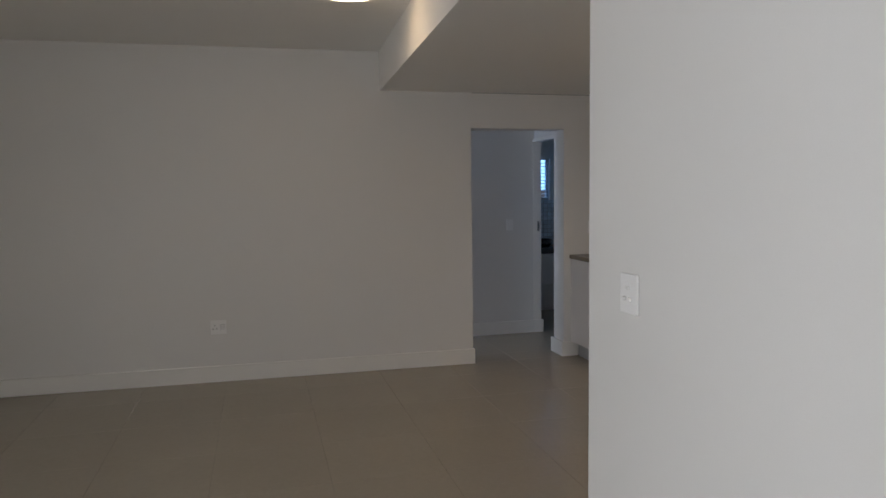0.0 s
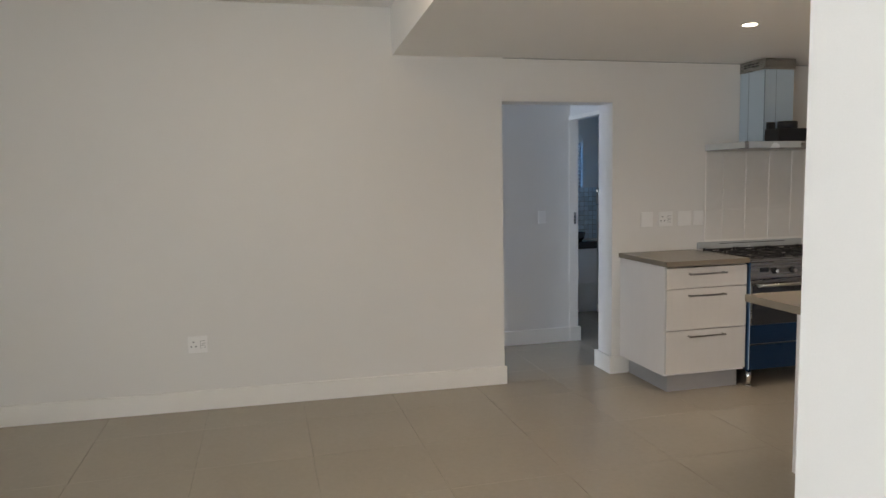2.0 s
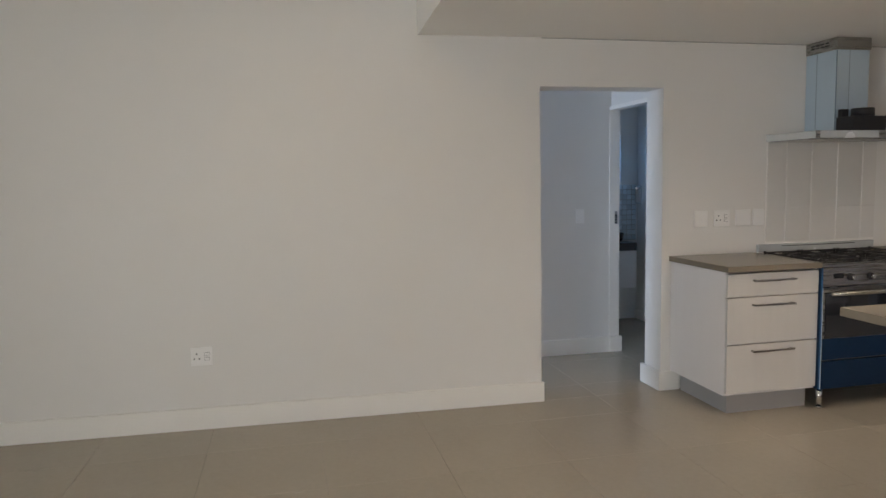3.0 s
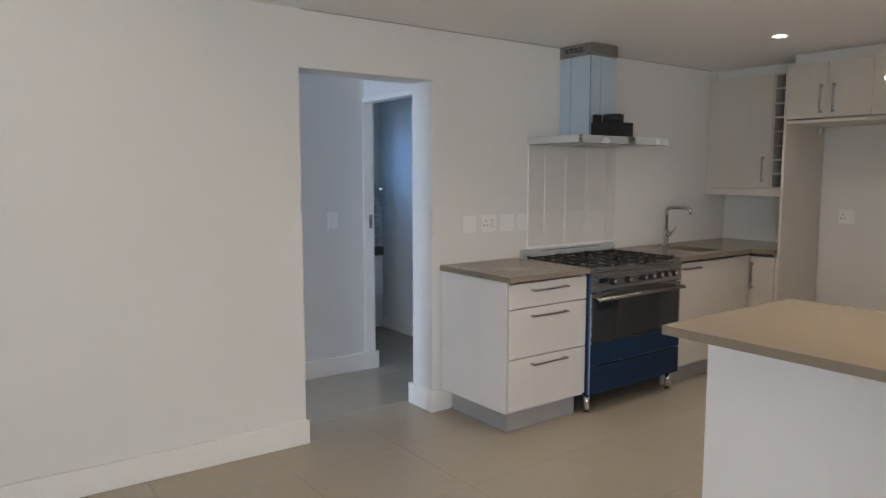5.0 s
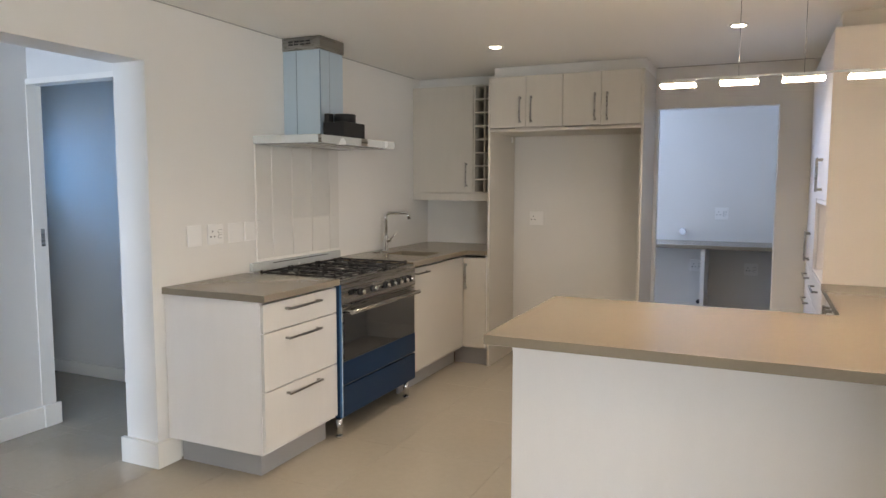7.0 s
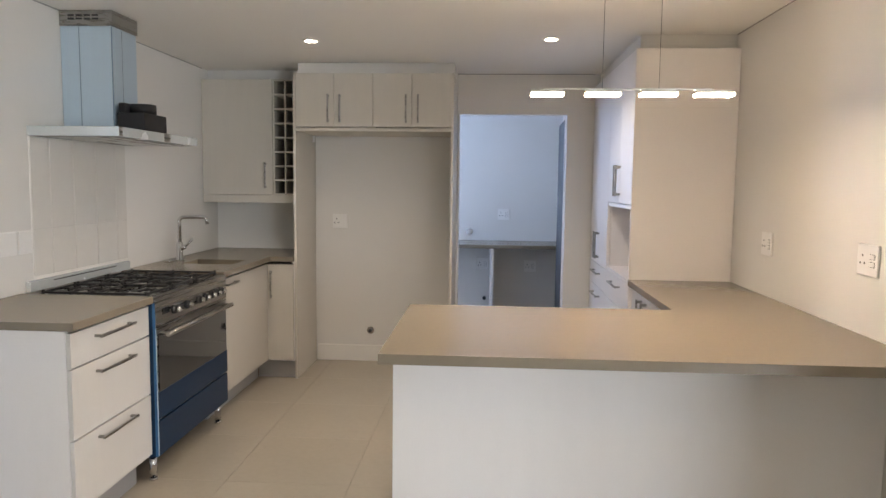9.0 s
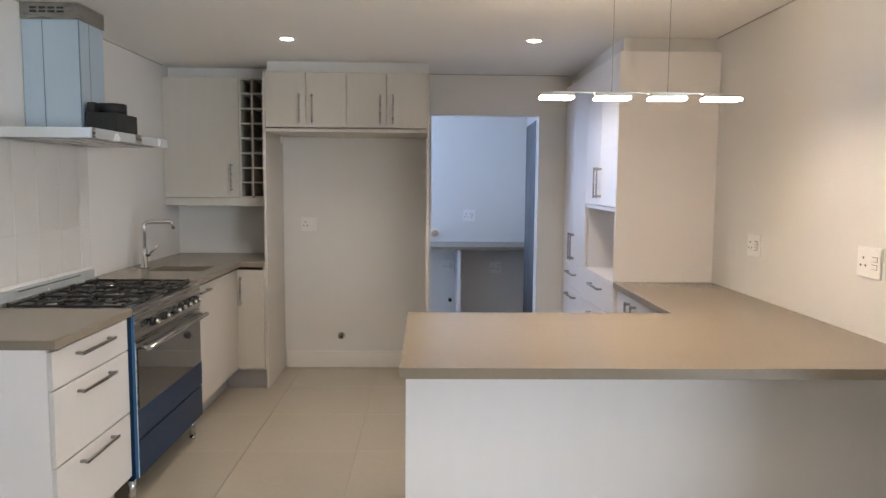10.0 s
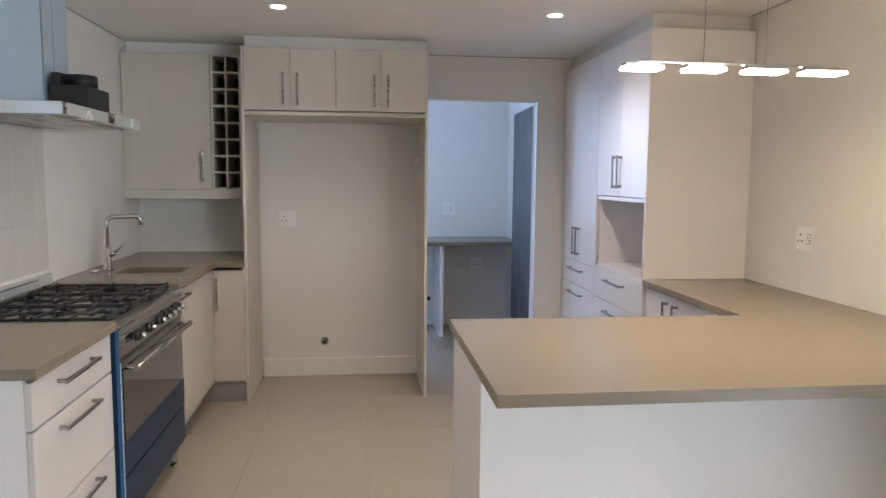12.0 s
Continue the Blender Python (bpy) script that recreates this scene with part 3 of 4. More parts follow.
for z0, z1 in ((0.70, 0.86), (0.42, 0.695), (0.13, 0.415)):
    d = part("drawer", B(RX, RX + 0.018, RY1 + 0.002, RY2 - 0.002, z0, z1, bev=0.0015), M_GLOSSW, tu)
    handle_h(d, RX, mid - 0.14, mid + 0.14, z1 - 0.055, -1)
part("kickboard", B(RX + 0.06, RX + 0.075, RY1 + 0.001, RY2 - 0.016, 0, 0.125), M_KICK, tu, "brushed aluminium kickboard")
structure("bulkhead_pantry", B(RX + 0.035, KX - 0.001, RY0 + 0.075, KY1 - 0.001, 2.197, CZ - 0.001), M_WALL, "plaster bulkhead above the tall units", "bulkhead")

# peninsula
IX0, IY0, IY1 = 1.836, 0.553, 1.467
pc = thing("countertop", (2.7, 1.1, CT0), "L-shaped grey-brown quartz peninsula worktop along the wall", "countertop")
part("slab", slab([IX0, 2.98, KX - 0.002], [IY0, IY1, RY0 - 0.002], {(0, 1)}, CT0, CT1, 0.0012), M_TOP, pc)
pn = thing("peninsula_base", (2.7, 1.0, 0), "white panelled peninsula base under a quartz worktop", "cabinet")
part("front_panel", B(1.846, KX - 0.002, 0.838, 0.858, 0, CT0 - 0.001, bev=0.001), M_PANEL, pn)
part("end_panel", B(1.846, 1.864, 0.858, 1.42, 0, CT0 - 0.001, bev=0.001), M_PANEL, pn)
part("back_panel", B(1.864, 3.0, 1.40, 1.418, 0.12, CT0 - 0.001), M_MELA, pn)
ru = thing("return_unit", (3.27, 1.93, 0), "white base unit with double doors under the peninsula return", "cabinet")
part("filler_panel", B(3.004, 3.022, 1.472, 1.787, 0.146, 0.856), M_PANEL, ru)
part("body", boxes([(3.03, KX - 0.002, 1.47, 1.486, 0.13, CT0 - 0.001), (3.03, KX - 0.002, 2.408, 2.424, 0.13, CT0 - 0.001), (3.03, KX - 0.002, 1.486, 2.408, 0.13, 0.146)]), M_PANEL, ru)
for y0, y1, hy in ((1.79, 2.105, 2.055), (2.108, 2.425, 2.16)):
    d = part("door", B(3.004, 3.022, y0, y1, 0.146, 0.856, bev=0.0015), M_PANEL, ru)
    handle_v(d, "x", 3.004, hy, 0.63, 0.83, -1)
part("kickboard", B(3.07, 3.085, 1.47, 2.404, 0, 0.128), M_KICK, ru, "brushed aluminium kickboard")

# ---- range cooker ----
GY0, GY1, GX = 1.526, 2.408, 0.641
rc = thing("range_cooker", (0.33, 1.97, 0), "wide stainless range cooker with blue protective film and five gas burners", "cooker")
part("body", boxes([(0.02, GX - 0.03, GY0, GY1, 0.125, 0.866)], bev=0.002), M_BLUE, rc, "sides still in deep blue film")
part("hob_top", B(0.02, GX, GY0, GY1, 0.8665, 0.885, bev=0.003), M_STEEL, rc, "stainless hob plate")
part("well", B(0.07, GX - 0.05, GY0 + 0.012, GY1 - 0.012, 0.885, 0.8865), M_WELL, rc, "dark steel hob well")
part("backguard", B(0.004, 0.03, GY0 + 0.02, GY1 + 0.06, 0.9005, 0.95, bev=0.002), M_FILMW, rc, "pale film-covered upstand")
part("vent_slot", B(0.03, 0.0315, GY0 + 0.2, GY1 - 0.1, 0.935, 0.94), M_HOLE, rc)
panel = part("control_panel", B(GX - 0.03, GX, GY0, GY1, 0.752, 0.866, bev=0.002), M_STEEL, rc, "stainless control panel")
part("display", B(GX, GX + 0.002, GY0 + 0.07, GY0 + 0.14, 0.80, 0.83), M_DISPLAY, panel)
for ky in (0.183, 0.325, 0.474, 0.554, 0.636, 0.714, 0.785):
    k = part("knob", rod(bmesh.new(), (GX + 0.018, GY0 + ky, 0.806), (GX + 0.038, GY0 + ky, 0.806), 0.0125, 20, 0.011), M_CHROME, panel, "chrome knob")
    part("knob_skirt", rod(bmesh.new(), (GX + 0.0005, GY0 + ky, 0.806), (GX + 0.0185, GY0 + ky, 0.806), 0.022, 20, 0.019), M_BLACK, k, "black knob skirt")
door = part("oven_door", B(GX - 0.03, GX - 0.002, GY0 + 0.002, GY1 - 0.002, 0.305, 0.745, bev=0.002), M_STEEL, rc, "stainless oven door")
part("door_glass", B(GX - 0.002, GX + 0.003, GY0 + 0.02, GY1 - 0.02, 0.44, 0.715, bev=0.001), M_GLASSDK, door, "dark oven glass")
part("film", B(GX - 0.002, GX + 0.0025, GY0 + 0.006, GY1 - 0.006, 0.31, 0.438, bev=0.001), M_BLUE, door, "deep blue protective film")
hb = bmesh.new()
rod(hb, (GX + 0.045, GY0 + 0.03, 0.715), (GX + 0.045, GY1 - 0.03, 0.715), 0.012, 16)
for y in (GY0 + 0.05, GY1 - 0.05):
    rod(hb, (GX - 0.002, y, 0.715), (GX + 0.045, y, 0.715), 0.010, 12)
part("handle", hb, M_STEEL, door, "tubular steel handle")
part("storage_drawer", B(GX - 0.03, GX, GY0 + 0.002, GY1 - 0.002, 0.13, 0.298, bev=0.002), M_BLUE, rc, "lower drawer in deep blue film")
part("corner_strip", B(GX - 0.014, GX - 0.001, GY0 - 0.0025, GY0 - 0.0005, 0.13, 0.866), M_EDGE, rc, "blue film along the side edge")
part("side_film", B(GX - 0.036, GX - 0.0145, GY0 - 0.0025, GY0 - 0.0005, 0.13, 0.866), M_BLUE, rc)
part("edge_strip", B(GX - 0.0009, GX + 0.002, GY0 - 0.002, GY0 + 0.0015, 0.135, 0.745), M_FILM, rc, "pale peeled film edge")
for lx in (0.08, GX - 0.05):
    for ly in (GY0 + 0.04, GY1 - 0.04):
        part("leg", rod(rod(bmesh.new(), (lx, ly, 0.012), (lx, ly, 0.128), 0.018, 16), (lx, ly, 0), (lx, ly, 0.0125), 0.019, 16), M_CHROME, rc, "chrome leg")
BUR = [(0.20, 0.16), (0.48, 0.16), (0.33, 0.44), (0.20, 0.72), (0.48, 0.72)]
for bx, by in BUR:
    r = 0.062 if by == 0.44 else 0.042
    bn = part("burner", lathe(bmesh.new(), (bx, GY0 + by, 0.8865), [(r + 0.012, 0.0003), (r + 0.01, 0.005), (r, 0.008), (r, 0.011)]), M_STEEL, rc, "burner ring")
    part("burner_cap", lathe(bmesh.new(), (bx, GY0 + by, 0.898), [(r - 0.004, 0), (r - 0.004, 0.002), (r - 0.012, 0.003)]), M_IRON, bn)
for gy0, gy1 in ((0.02, 0.29), (0.305, 0.575), (0.59, 0.86)):
    a, b2 = GY0 + gy0, GY0 + gy1
    xs = [0.08, 0.092, 0.156, 0.164, 0.206, 0.214, 0.256, 0.264, 0.329, 0.341, 0.406, 0.414, 0.456, 0.464, 0.506, 0.514, 0.578, 0.59]
    m = (a + b2) / 2
    ys = [a, a + 0.012, m - 0.05, m - 0.005, m + 0.005, m + 0.05, b2 - 0.012, b2]
    hole = {(i, j) for i in range(1, 17, 2) for j in (1, 2, 4, 5)} | {(i, 3) for i in (3, 5, 11, 13)} | {(i, j) for i in (4, 12) for j in (2, 3, 4)} | {(i, j) for i in (2, 6, 10, 14) for j in (1, 5)}
    g = slab(xs, ys, hole, 0.8985, 0.9075, 0.0015)
    for fx in (0.086, 0.335, 0.584):
        for fy in (a + 0.006, b2 - 0.006):
            box(g, fx - 0.006, fx + 0.006, fy - 0.006, fy + 0.006, 0.8868, 0.898)
            box(g, fx - 0.005, fx + 0.005, fy - 0.005, fy + 0.005, 0.9076, 0.914)
    part("pan_support", g, M_IRON, rc, "black cast-iron pan support")

# ---- cooker hood ----
HY0, HY1, HX, H0, H1 = 1.602, 2.486, 0.453, 1.638, 1.684
hd = thing("cooker_hood", (0.22, 2.05, H0), "stainless chimney cooker hood still wrapped in pale blue film", "cooker hood")
can = part("canopy", B(0.003, HX, HY0, HY1, H0, H1, bev=0.003), M_FILMW, hd, "flat canopy in white-blue film")
part("grease_filter", B(0.06, HX - 0.06, HY0 + 0.05, HY1 - 0.05, H0 - 0.004, H0 - 0.0005), M_STEEL, can)
for y in (HY0 + 0.16, HY1 - 0.16):
    part("lamp_cover", lathe(bmesh.new(), (HX - 0.05, y, H0 - 0.004), [(0.02, 0), (0.024, 0.002), (0.026, 0.0035)], 20), M_CHROME, can)
for y0, y1 in ((HY0, HY0 + 0.03), (2.06, 2.13)):
    part("tape", B(HX, HX + 0.0015, y0, y1, H0 + 0.001, H1), M_STEEL, can, "torn film strip baring the steel")
CX, CY0, CY1 = 0.272, 1.896, 2.142
ch = part("chimney", B(0.003, CX, CY0, CY1, H1 + 0.001, 2.205, bev=0.003), M_FILM, hd, "chimney duct in pale blue film")
part("film_seam", boxes([(0.10, 0.104, CY0 - 0.0015, CY0 - 0.0004, H1 + 0.01, 2.2), (CX + 0.0004, CX + 0.0015, 1.99, 1.993, H1 + 0.01, 2.2), (CX - 0.004, CX + 0.001, CY0 - 0.001, CY0 + 0.003, H1 + 0.01, 2.2)]), M_SEAM, ch, "film seams")
cap = part("chimney_cap", B(0.003, CX + 0.006, CY0 - 0.006, CY1 + 0.006, 2.2055, 2.282, bev=0.002), M_STEEL, hd, "bare steel upper duct")
part("vent_slots", boxes([(0.05 + 0.042 * i, 0.082 + 0.042 * i, CY0 - 0.0075, CY0 - 0.006, zz, zz + 0.009) for i in range(4) for zz in (2.235, 2.252)]), M_HOLE, cap)
ab = thing("duct_adapter", (0.36, 2.01, H1), "black plastic duct adapter box resting on the hood", "box")
part("box", B(0.293, 0.436, 1.885, 2.13, H1 + 0.0005, 1.775, bev=0.004), M_BLACK, ab)
part("collar", lathe(bmesh.new(), (0.36, 2.022, 1.7755), [(0.066, 0), (0.066, 0.05), (0.062, 0.052), (0.058, 0.05), (0.058, 0.02)], 32), M_BLACK, ab, "round black collar")
part("lug", B(0.296, 0.33, 1.895, 1.945, 1.7755, 1.825, bev=0.003), M_BLACK, ab)

# splash tiles behind the cooker
sp = structure("wall_splash", B(0.0005, 0.004, 1.612, 2.486, 0.905, H0 - 0.002), M_TRIM, "glossy white tile splashback under the hood", "splashback")

# tap
tx, ty = 0.115, 2.96
tp = thing("tap", (tx, ty, CT1), "chrome swan-neck mixer tap beside the sink", "tap")
part("body", lathe(bmesh.new(), (tx, ty, CT1), [(0.029, 0), (0.029, 0.006), (0.022, 0.011), (0.022, 0.115), (0.019, 0.122), (0.014, 0.128)], 28), M_CHROME, tp)
neck = [(tx, ty, CT1 + 0.12), (tx, ty, CT1 + 0.262)] + [(tx + 0.03 * (1 - math.cos(a)), ty + 0.012 * (1 - math.cos(a)), CT1 + 0.262 + 0.03 * math.sin(a)) for a in (0.4, 0.8, 1.2, 1.57)]
neck += [(tx + 0.14, ty + 0.055, CT1 + 0.293)] + [(tx + 0.14 + 0.02 * math.sin(a), ty + 0.055 + 0.008 * math.sin(a), CT1 + 0.293 - 0.022 * (1 - math.cos(a))) for a in (0.5, 1.0, 1.5)] + [(tx + 0.165, ty + 0.065, CT1 + 0.245)]
part("spout", tube(bmesh.new(), neck, 0.0125, 14), M_CHROME, tp)
part("lever_hub", rod(bmesh.new(), (tx + 0.012, ty, CT1 + 0.085), (tx + 0.04, ty + 0.002, CT1 + 0.095), 0.018, 20, 0.015), M_CHROME, tp)
part("lever", tube(bmesh.new(), [(tx + 0.034, ty + 0.002, CT1 + 0.095), (tx + 0.05, ty + 0.004, CT1 + 0.108), (tx + 0.085, ty + 0.008, CT1 + 0.15)], 0.0075, 12), M_CHROME, tp)
solid("sink_plug", lathe(bmesh.new(), (0.072, 2.89, CT1), [(0.028, 0), (0.028, 0.006), (0.02, 0.01)], 24), M_CHROME, "small chrome plug lying on the worktop", "plug")


# ---- sockets and switches ----
def plate(name, wall, u, z, face, w, h, kind, label, category, group="sockets and switches"):
    """wall: direction that the plate faces (+x, -x, +y, -y); u: place along the wall."""
    sgn = 1 if wall[0] == "+" else -1

    def bx(u0, u1, z0, z1, d0, d1, bev=0.0):
        lo, hi = sorted((face + sgn * d0, face + sgn * d1))
        return B(lo, hi, u0, u1, z0, z1, bev=bev) if wall[1] == "x" else B(u0, u1, lo, hi, z0, z1, bev=bev)
    flip = -1 if wall in ("-x", "+y") else 1
    base = (face, u, z) if wall[1] == "x" else (u, face, z)
    t = thing(name, base, label, category, group)
    part("plate", bx(u - w / 2, u + w / 2, z - h / 2, z + h / 2, 0.0005, 0.010, 0.004), M_PLATE, t)
    if "pins" in kind:
        off = -flip * w * 0.22 if "rocker" in kind or "blank" in kind else 0
        for du_, dz in ((0, 0.016), (-0.014, -0.012), (0.014, -0.012)):
            part("pin_hole", bx(u + off + du_ - 0.004, u + off + du_ + 0.004, z + dz - 0.004, z + dz + 0.004, 0.010, 0.0106), M_HOLE, t)
    if "rocker" in kind:
        for dz in (-0.014, 0.014):
            part("rocker", bx(u + flip * w * 0.25 - w * 0.11, u + flip * w * 0.25 + w * 0.11, z + dz - 0.008, z + dz + 0.008, 0.010, 0.014, 0.002), M_PLATE, t)
            part("gap", bx(u + flip * w * 0.25 - w * 0.12, u + flip * w * 0.25 + w * 0.12, z + dz - 0.0095, z + dz + 0.0095, 0.0098, 0.0104), M_HOLE, t)
    if "levers" in kind:
        for du_, dz in ((0.0, 0.018), (-0.016, -0.014), (0.014, -0.014)):
            part("lever", bx(u + du_ - 0.008, u + du_ + 0.008, z + dz - 0.006, z + dz + 0.006, 0.010, 0.019, 0.003), M_PLATE, t)
    return t


plate("socket", "+x", -2.07, 0.433, -2.07 * LEAN, 0.12, 0.11, "pins rocker", "white socket outlet low on the living room wall", "socket")
plate("switch_plate", "+x", 1.12, 1.138, 0, 0.10, 0.11, "", "blank white cover plate on the kitchen wall", "cover plate")
plate("socket", "+x", 1.276, 1.138, 0, 0.118, 0.11, "pins rocker", "white socket outlet above the worktop", "socket")
plate("switch_plate", "+x", 1.435, 1.138, 0, 0.118, 0.11, "", "blank white cover plate on the kitchen wall", "cover plate")
plate("switch_plate", "+x", 1.555, 1.138, 0, 0.09, 0.11, "", "blank white cover plate on the kitchen wall", "cover plate")
plate("socket", "-y", 1.0, 1.13, KY1, 0.12, 0.115, "pins blank", "white socket outlet inside the fridge niche", "socket")
plate("socket", "-x", 1.93, 1.158, KX, 0.125, 0.115, "pins rocker", "white socket outlet on the wall beside the tall unit", "socket")
plate("socket", "-x", 1.015, 1.176, KX, 0.14, 0.115, "pins rocker", "white socket outlet above the peninsula", "socket")
plate("light_switch", "-y", 3.895, 1.188, PY, 0.09, 0.112, "levers", "white light switch with three levers on the partition wall", "switch")
plate("light_switch", "+x", 0.73, 1.12, -1.06, 0.075, 0.115, "", "white switch plate on the passage wall", "switch")
out = thing("water_outlet", (1.247, KY1, 0.25), "chrome water outlet on the niche wall", "outlet")
part("rose", rod(bmesh.new(), (1.247, KY1 - 0.0005, 0.25), (1.247, KY1 - 0.008, 0.25), 0.03, 24), M_CHROME, out)
part("spigot", rod(bmesh.new(), (1.247, KY1 - 0.008, 0.25), (1.247, KY1 - 0.04, 0.25), 0.014, 16), M_BLACK, out)
solid("corner_bracket", boxes([(1.895, 1.9115, 3.80, 3.84, 1.52, 1.56), (1.878, 1.895, 3.812, 3.828, 1.533, 1.547)], bev=0.002), M_PLATE, "small white bracket on the niche side panel", "bracket")
solid("corner_bracket", boxes([(0.8115, 0.823, 3.80, 3.83, 1.745, 1.79)], bev=0.002), M_PLATE, "small white bracket on the niche side panel", "bracket")

# ---- lamps ----
def downlight(x, y):
    t = thing("downlight", (x, y, CZ), "recessed round downlight glowing warm white", "downlight", "kitchen downlights")
    part("trim_ring", lathe(bmesh.new(), (x, y, CZ - 0.006), [(0.038, 0.0), (0.05, 0.001), (0.052, 0.0055)], 28), M_TRIM, t)
    part("lens", lathe(bmesh.new(), (x, y, CZ - 0.0075), [(0.036, 0.0), (0.037, 0.001)], 28), M_LED, t, "glowing lens")


for lx, ly in DOWNLIGHTS:
    downlight(lx, ly)
pl = thing("pendant_light", (2.685, 1.085, 1.75), "slim pendant bar with four glowing rectangular plates over the peninsula", "pendant lamp")
part("bar", B(2.37, 2.99, 1.078, 1.092, 1.786, 1.793, bev=0.001), M_CHROME, pl, "thin chrome bar")
for px0, px1 in ((2.327, 2.447), (2.530, 2.654), (2.731, 2.860), (2.931, 3.063)):
    h = part("lamp_head", B(px0, px1, 1.066, 1.104, 1.775, 1.7855, bev=0.001), M_CHROME, pl)
    part("diffuser", B(px0, px1, 1.053, 1.117, 1.765, 1.7745, bev=0.002), M_PLED, h, "glowing acrylic plate")
for wx in (2.59, 2.797):
    part("wire", rod(bmesh.new(), (wx, 1.085, 1.793), (wx, 1.085, CZ - 0.02), 0.0009, 8), M_WIRE, pl, "thin suspension wire")
part("canopy", B(2.52, 2.85, 1.06, 1.11, CZ - 0.021, CZ - 0.0005, bev=0.003), M_TRIM, pl)
dl = thing("ceiling_light", (1.71, -1.22, LZ), "round flush ceiling light glowing white in the living room", "ceiling lamp")
part("diffuser", lathe(bmesh.new(), (1.71, -1.22, LZ - 0.045), [(0.12, 0.0), (0.17, 0.008), (0.19, 0.03)], 40), M_DISC, dl, "glowing round diffuser")
part("rim", lathe(bmesh.new(), (1.71, -1.22, LZ - 0.0145), [(0.2, 0), (0.2, 0.014)], 40), M_TRIM, dl)

# ---- scullery ----
ST = 0.86
solid("countertop", B(SX0 + 0.002, SX1 - 0.002, 5.03, SY1 - 0.002, ST - 0.034, ST, bev=0.003), M_TOP, "long grey quartz worktop in the scullery", "countertop")
ss = thing("worktop_support", (2.22, 5.3, 0), "white upright panel carrying the scullery worktop", "panel")
part("panel", B(2.205, 2.24, 5.06, SY1 - 0.004, 0, ST - 0.035, bev=0.001), M_PANEL, ss)
plate("socket", "-y", 2.34, 1.129, SY1, 0.12, 0.115, "pins rocker", "white socket outlet above the scullery worktop", "socket")
plate("socket", "-y", 2.62, 0.60, SY1, 0.12, 0.115, "pins rocker", "white socket outlet under the scullery worktop", "socket")
plate("socket", "-y", 2.13, 0.615, SY1, 0.12, 0.115, "pins rocker", "white socket outlet under the scullery worktop", "socket")
kn = thing("wall_valve", (1.994, SY1, 0.947), "chrome water valve on the scullery wall", "valve")
part("rose", rod(bmesh.new(), (1.994, SY1 - 0.0005, 0.947), (1.994, SY1 - 0.008, 0.947), 0.034, 24), M_CHROME, kn)
part("knob", rod(bmesh.new(), (1.994, SY1 - 0.008, 0.947), (1.994, SY1 - 0.05, 0.947), 0.022, 16, 0.028), M_CHROME, kn)
solid("drain_pipe_stub", rod(bmesh.new(), (2.156, SY1 - 0.0005, 0.262), (2.156, SY1 - 0.05, 0.262), 0.018, 16), M_BLACK, "black pipe stub under the scullery worktop", "pipe")

# ---- bathroom ----
van = thing("vanity", (-2.13, 1.45, 0), "white bathroom vanity with a dark top and basin", "vanity")
part("cabinet", B(-2.248, -2.03, 1.13, 1.745, 0.35, 0.71, bev=0.004), M_PANEL, van)
part("basin_top", B(-2.249, -2.02, 1.125, 1.75, 0.711, 0.79, bev=0.006), M_GLASSDK, van, "dark basin top")
part("basin", lathe(bmesh.new(), (-2.13, 1.56, 0.7905), [(0.06, 0), (0.085, 0.03), (0.098, 0.09), (0.09, 0.088), (0.075, 0.03), (0.05, 0.012)], 32), M_GLASSDK, van, "dark round basin")
tr = thing("towel_ring", (-2.20, 1.869, 1.30), "square chrome towel ring on the bathroom wall", "towel ring")
part("mount", B(-2.222, -2.172, 1.84, 1.8695, 1.30, 1.335, bev=0.002), M_CHROME, tr)
part("ring", boxes([(-2.225, -2.217, 1.83, 1.839, 1.16, 1.33), (-2.108, -2.10, 1.83, 1.839, 1.16, 1.33), (-2.217, -2.108, 1.83, 1.839, 1.16, 1.17), (-2.217, -2.108, 1.83, 1.839, 1.32, 1.33)]), M_CHROME, tr)
bl = thing("window_blind", (-2.24, 1.43, WZ0), "white slatted blind in the bathroom window", "blind")
for i in range(12):
    z = WZ0 + 0.03 + i * 0.041
    b_ = bmesh.new()
    box(b_, -2.285, -2.259, WY0 + 0.012, WY1 - 0.012, z, z + 0.004)
    bmesh.ops.rotate(b_, verts=b_.verts[:], cent=(-2.272, 1.43, z), matrix=Matrix.Rotation(radians(16), 3, "Y"))
    part("slat", b_, M_BLIND, bl)
part("head_rail", B(-2.292, -2.254, WY0 + 0.008, WY1 - 0.008, WZ1 - 0.03, WZ1 - 0.001), M_BLIND, bl)

# ---- pieces: mosaic, splash tiles, floor tiles ----
def piece_mesh(name, sx, sy, sz, bev, material):
    bm = bmesh.new()
    x, y = sx / 2, sy / 2
    lo = [bm.verts.new((a * x, b * y, -sz)) for a, b in ((-1, -1), (1, -1), (1, 1), (-1, 1))]
    mi = [bm.verts.new((a * x, b * y, -bev)) for a, b in ((-1, -1), (1, -1), (1, 1), (-1, 1))]
    hi = [bm.verts.new((a * (x - bev), b * (y - bev), 0)) for a, b in ((-1, -1), (1, -1), (1, 1), (-1, 1))]
    for p, q in ((lo, mi), (mi, hi)):
        for k in range(4):
            bm.faces.new((p[k], p[(k + 1) % 4], q[(k + 1) % 4], q[k]))
    bm.faces.new(hi)
    me = bpy.data.meshes.new(name)
    bm.to_mesh(me)
    bm.free()
    me.materials.append(material)
    return me


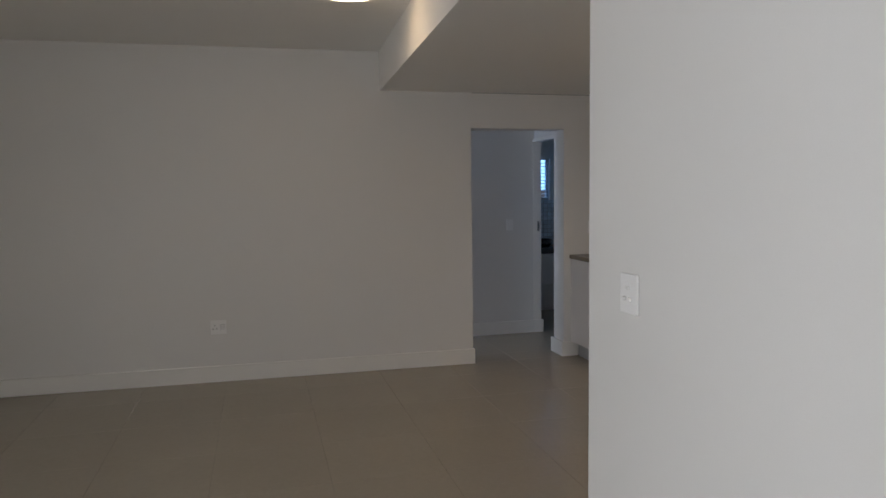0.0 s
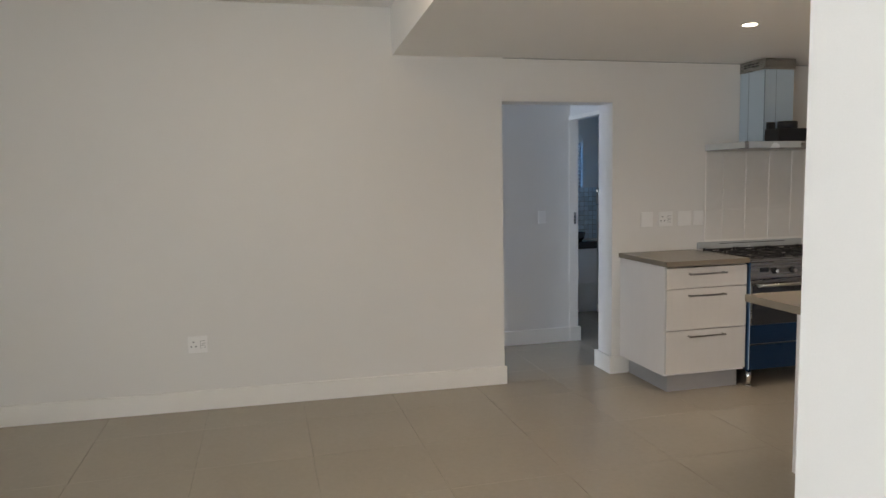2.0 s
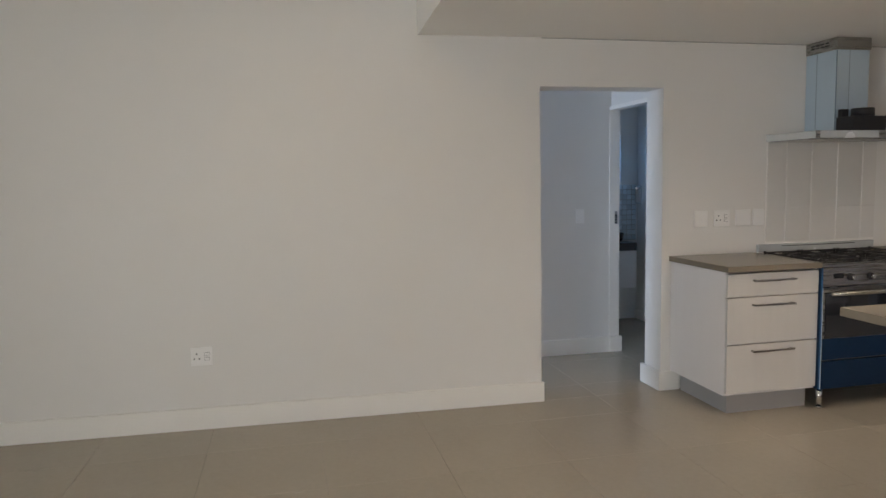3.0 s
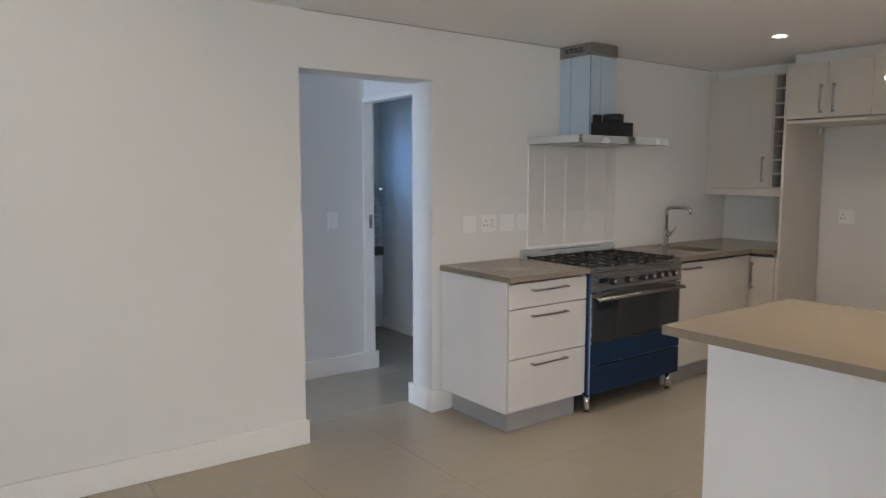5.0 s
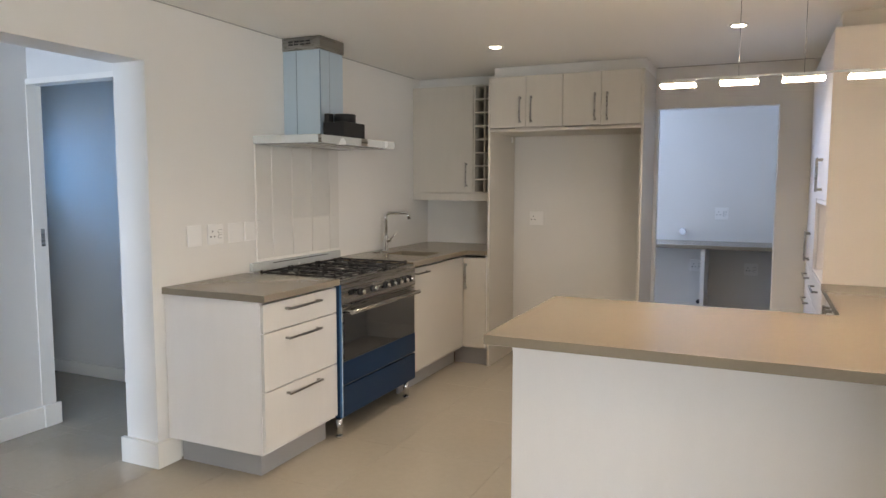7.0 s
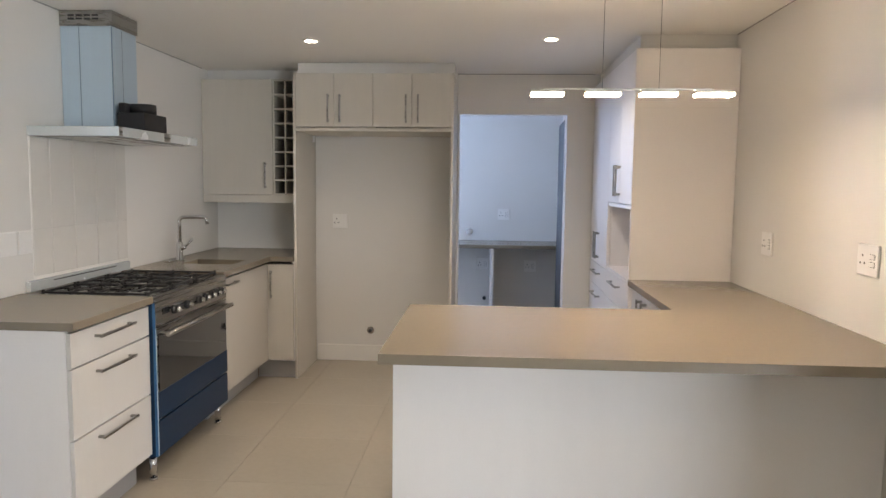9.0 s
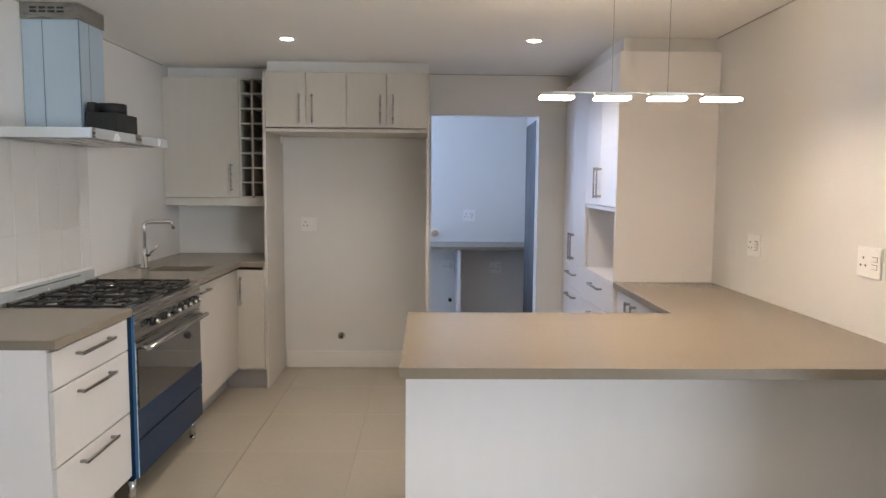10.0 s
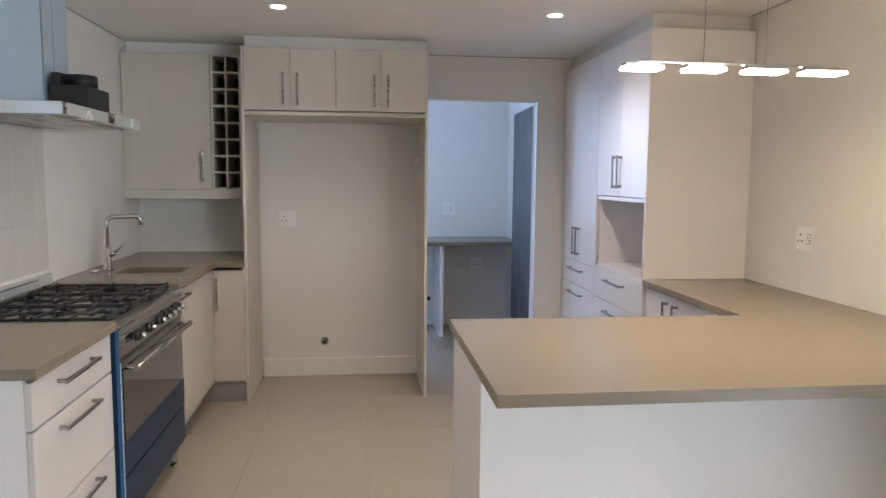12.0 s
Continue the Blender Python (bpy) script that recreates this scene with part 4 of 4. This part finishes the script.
def piece(name, me, parent, m):
    ob = new(name, me)
    ob.parent = parent
    ob.matrix_basis = Matrix.Translation(-place_of(parent)) @ m
    return ob


mos = structure("wall_mosaic", B(-2.2495, -2.246, 1.15, 1.848, 0.795, 1.34), M_GROUT, "blue-grey mosaic tile band under the bathroom window", "mosaic")
mm = piece_mesh("mosaic_tile", 0.046, 0.046, 0.004, 0.001, M_MOSAIC)
for i in range(14):
    for j in range(11):
        piece("mosaic_tile", mm, mos, pose(-2.2435, 1.18 + i * 0.05, 0.822 + j * 0.05, 0, 90, 0))
cols = [(1.614, 1.759), (1.763, 1.956), (1.961, 2.164), (2.169, 2.37), (2.373, 2.485)]
for y0, y1 in cols:
    for z0, z1 in ((0.968, 1.195), (1.1958, 1.6355)):
        me = piece_mesh("splash_tile", z1 - z0, y1 - y0, 0.004, 0.0012, M_SPLASH)
        piece("splash_tile", me, sp, pose(0.0085, (y0 + y1) / 2, (z0 + z1) / 2, 0, 90, 0))


def tile_floor(parent, x0, x1, y0, y1, gx=0.94, gy=2.18, s=0.6, joint=0.0016):
    cache = {}
    for i in range(math.floor((x0 - gx) / s), math.ceil((x1 - gx) / s)):
        for j in range(math.floor((y0 - gy) / s), math.ceil((y1 - gy) / s)):
            a, b = max(x0, gx + i * s) + joint / 2, min(x1, gx + (i + 1) * s) - joint / 2
            c, d = max(y0, gy + j * s) + joint / 2, min(y1, gy + (j + 1) * s) - joint / 2
            if b - a < 0.02 or d - c < 0.02:
                continue
            key = (round(b - a, 3), round(d - c, 3))
            if key not in cache:
                cache[key] = piece_mesh("tile", b - a, d - c, 0.0035, 0.0008, M_TILE)
            piece("tile", cache[key], parent, pose((a + b) / 2, (c + d) / 2, 0))


tile_floor(floor, 0.0, 3.72, -0.82, KY1)
tile_floor(floor, -0.15, 7.6, -4.6, -0.82)
tile_floor(floor, -1.06, -0.21, -1.5, 0.0)
tile_floor(floor, -1.06, 0.0, 0.0, 1.05)
tile_floor(floor, -2.25, -0.21, 1.05, 1.87)
tile_floor(floor, BD0, BD1, KY1, 4.03)
tile_floor(floor, SX0, SX1, 4.03, SY1)
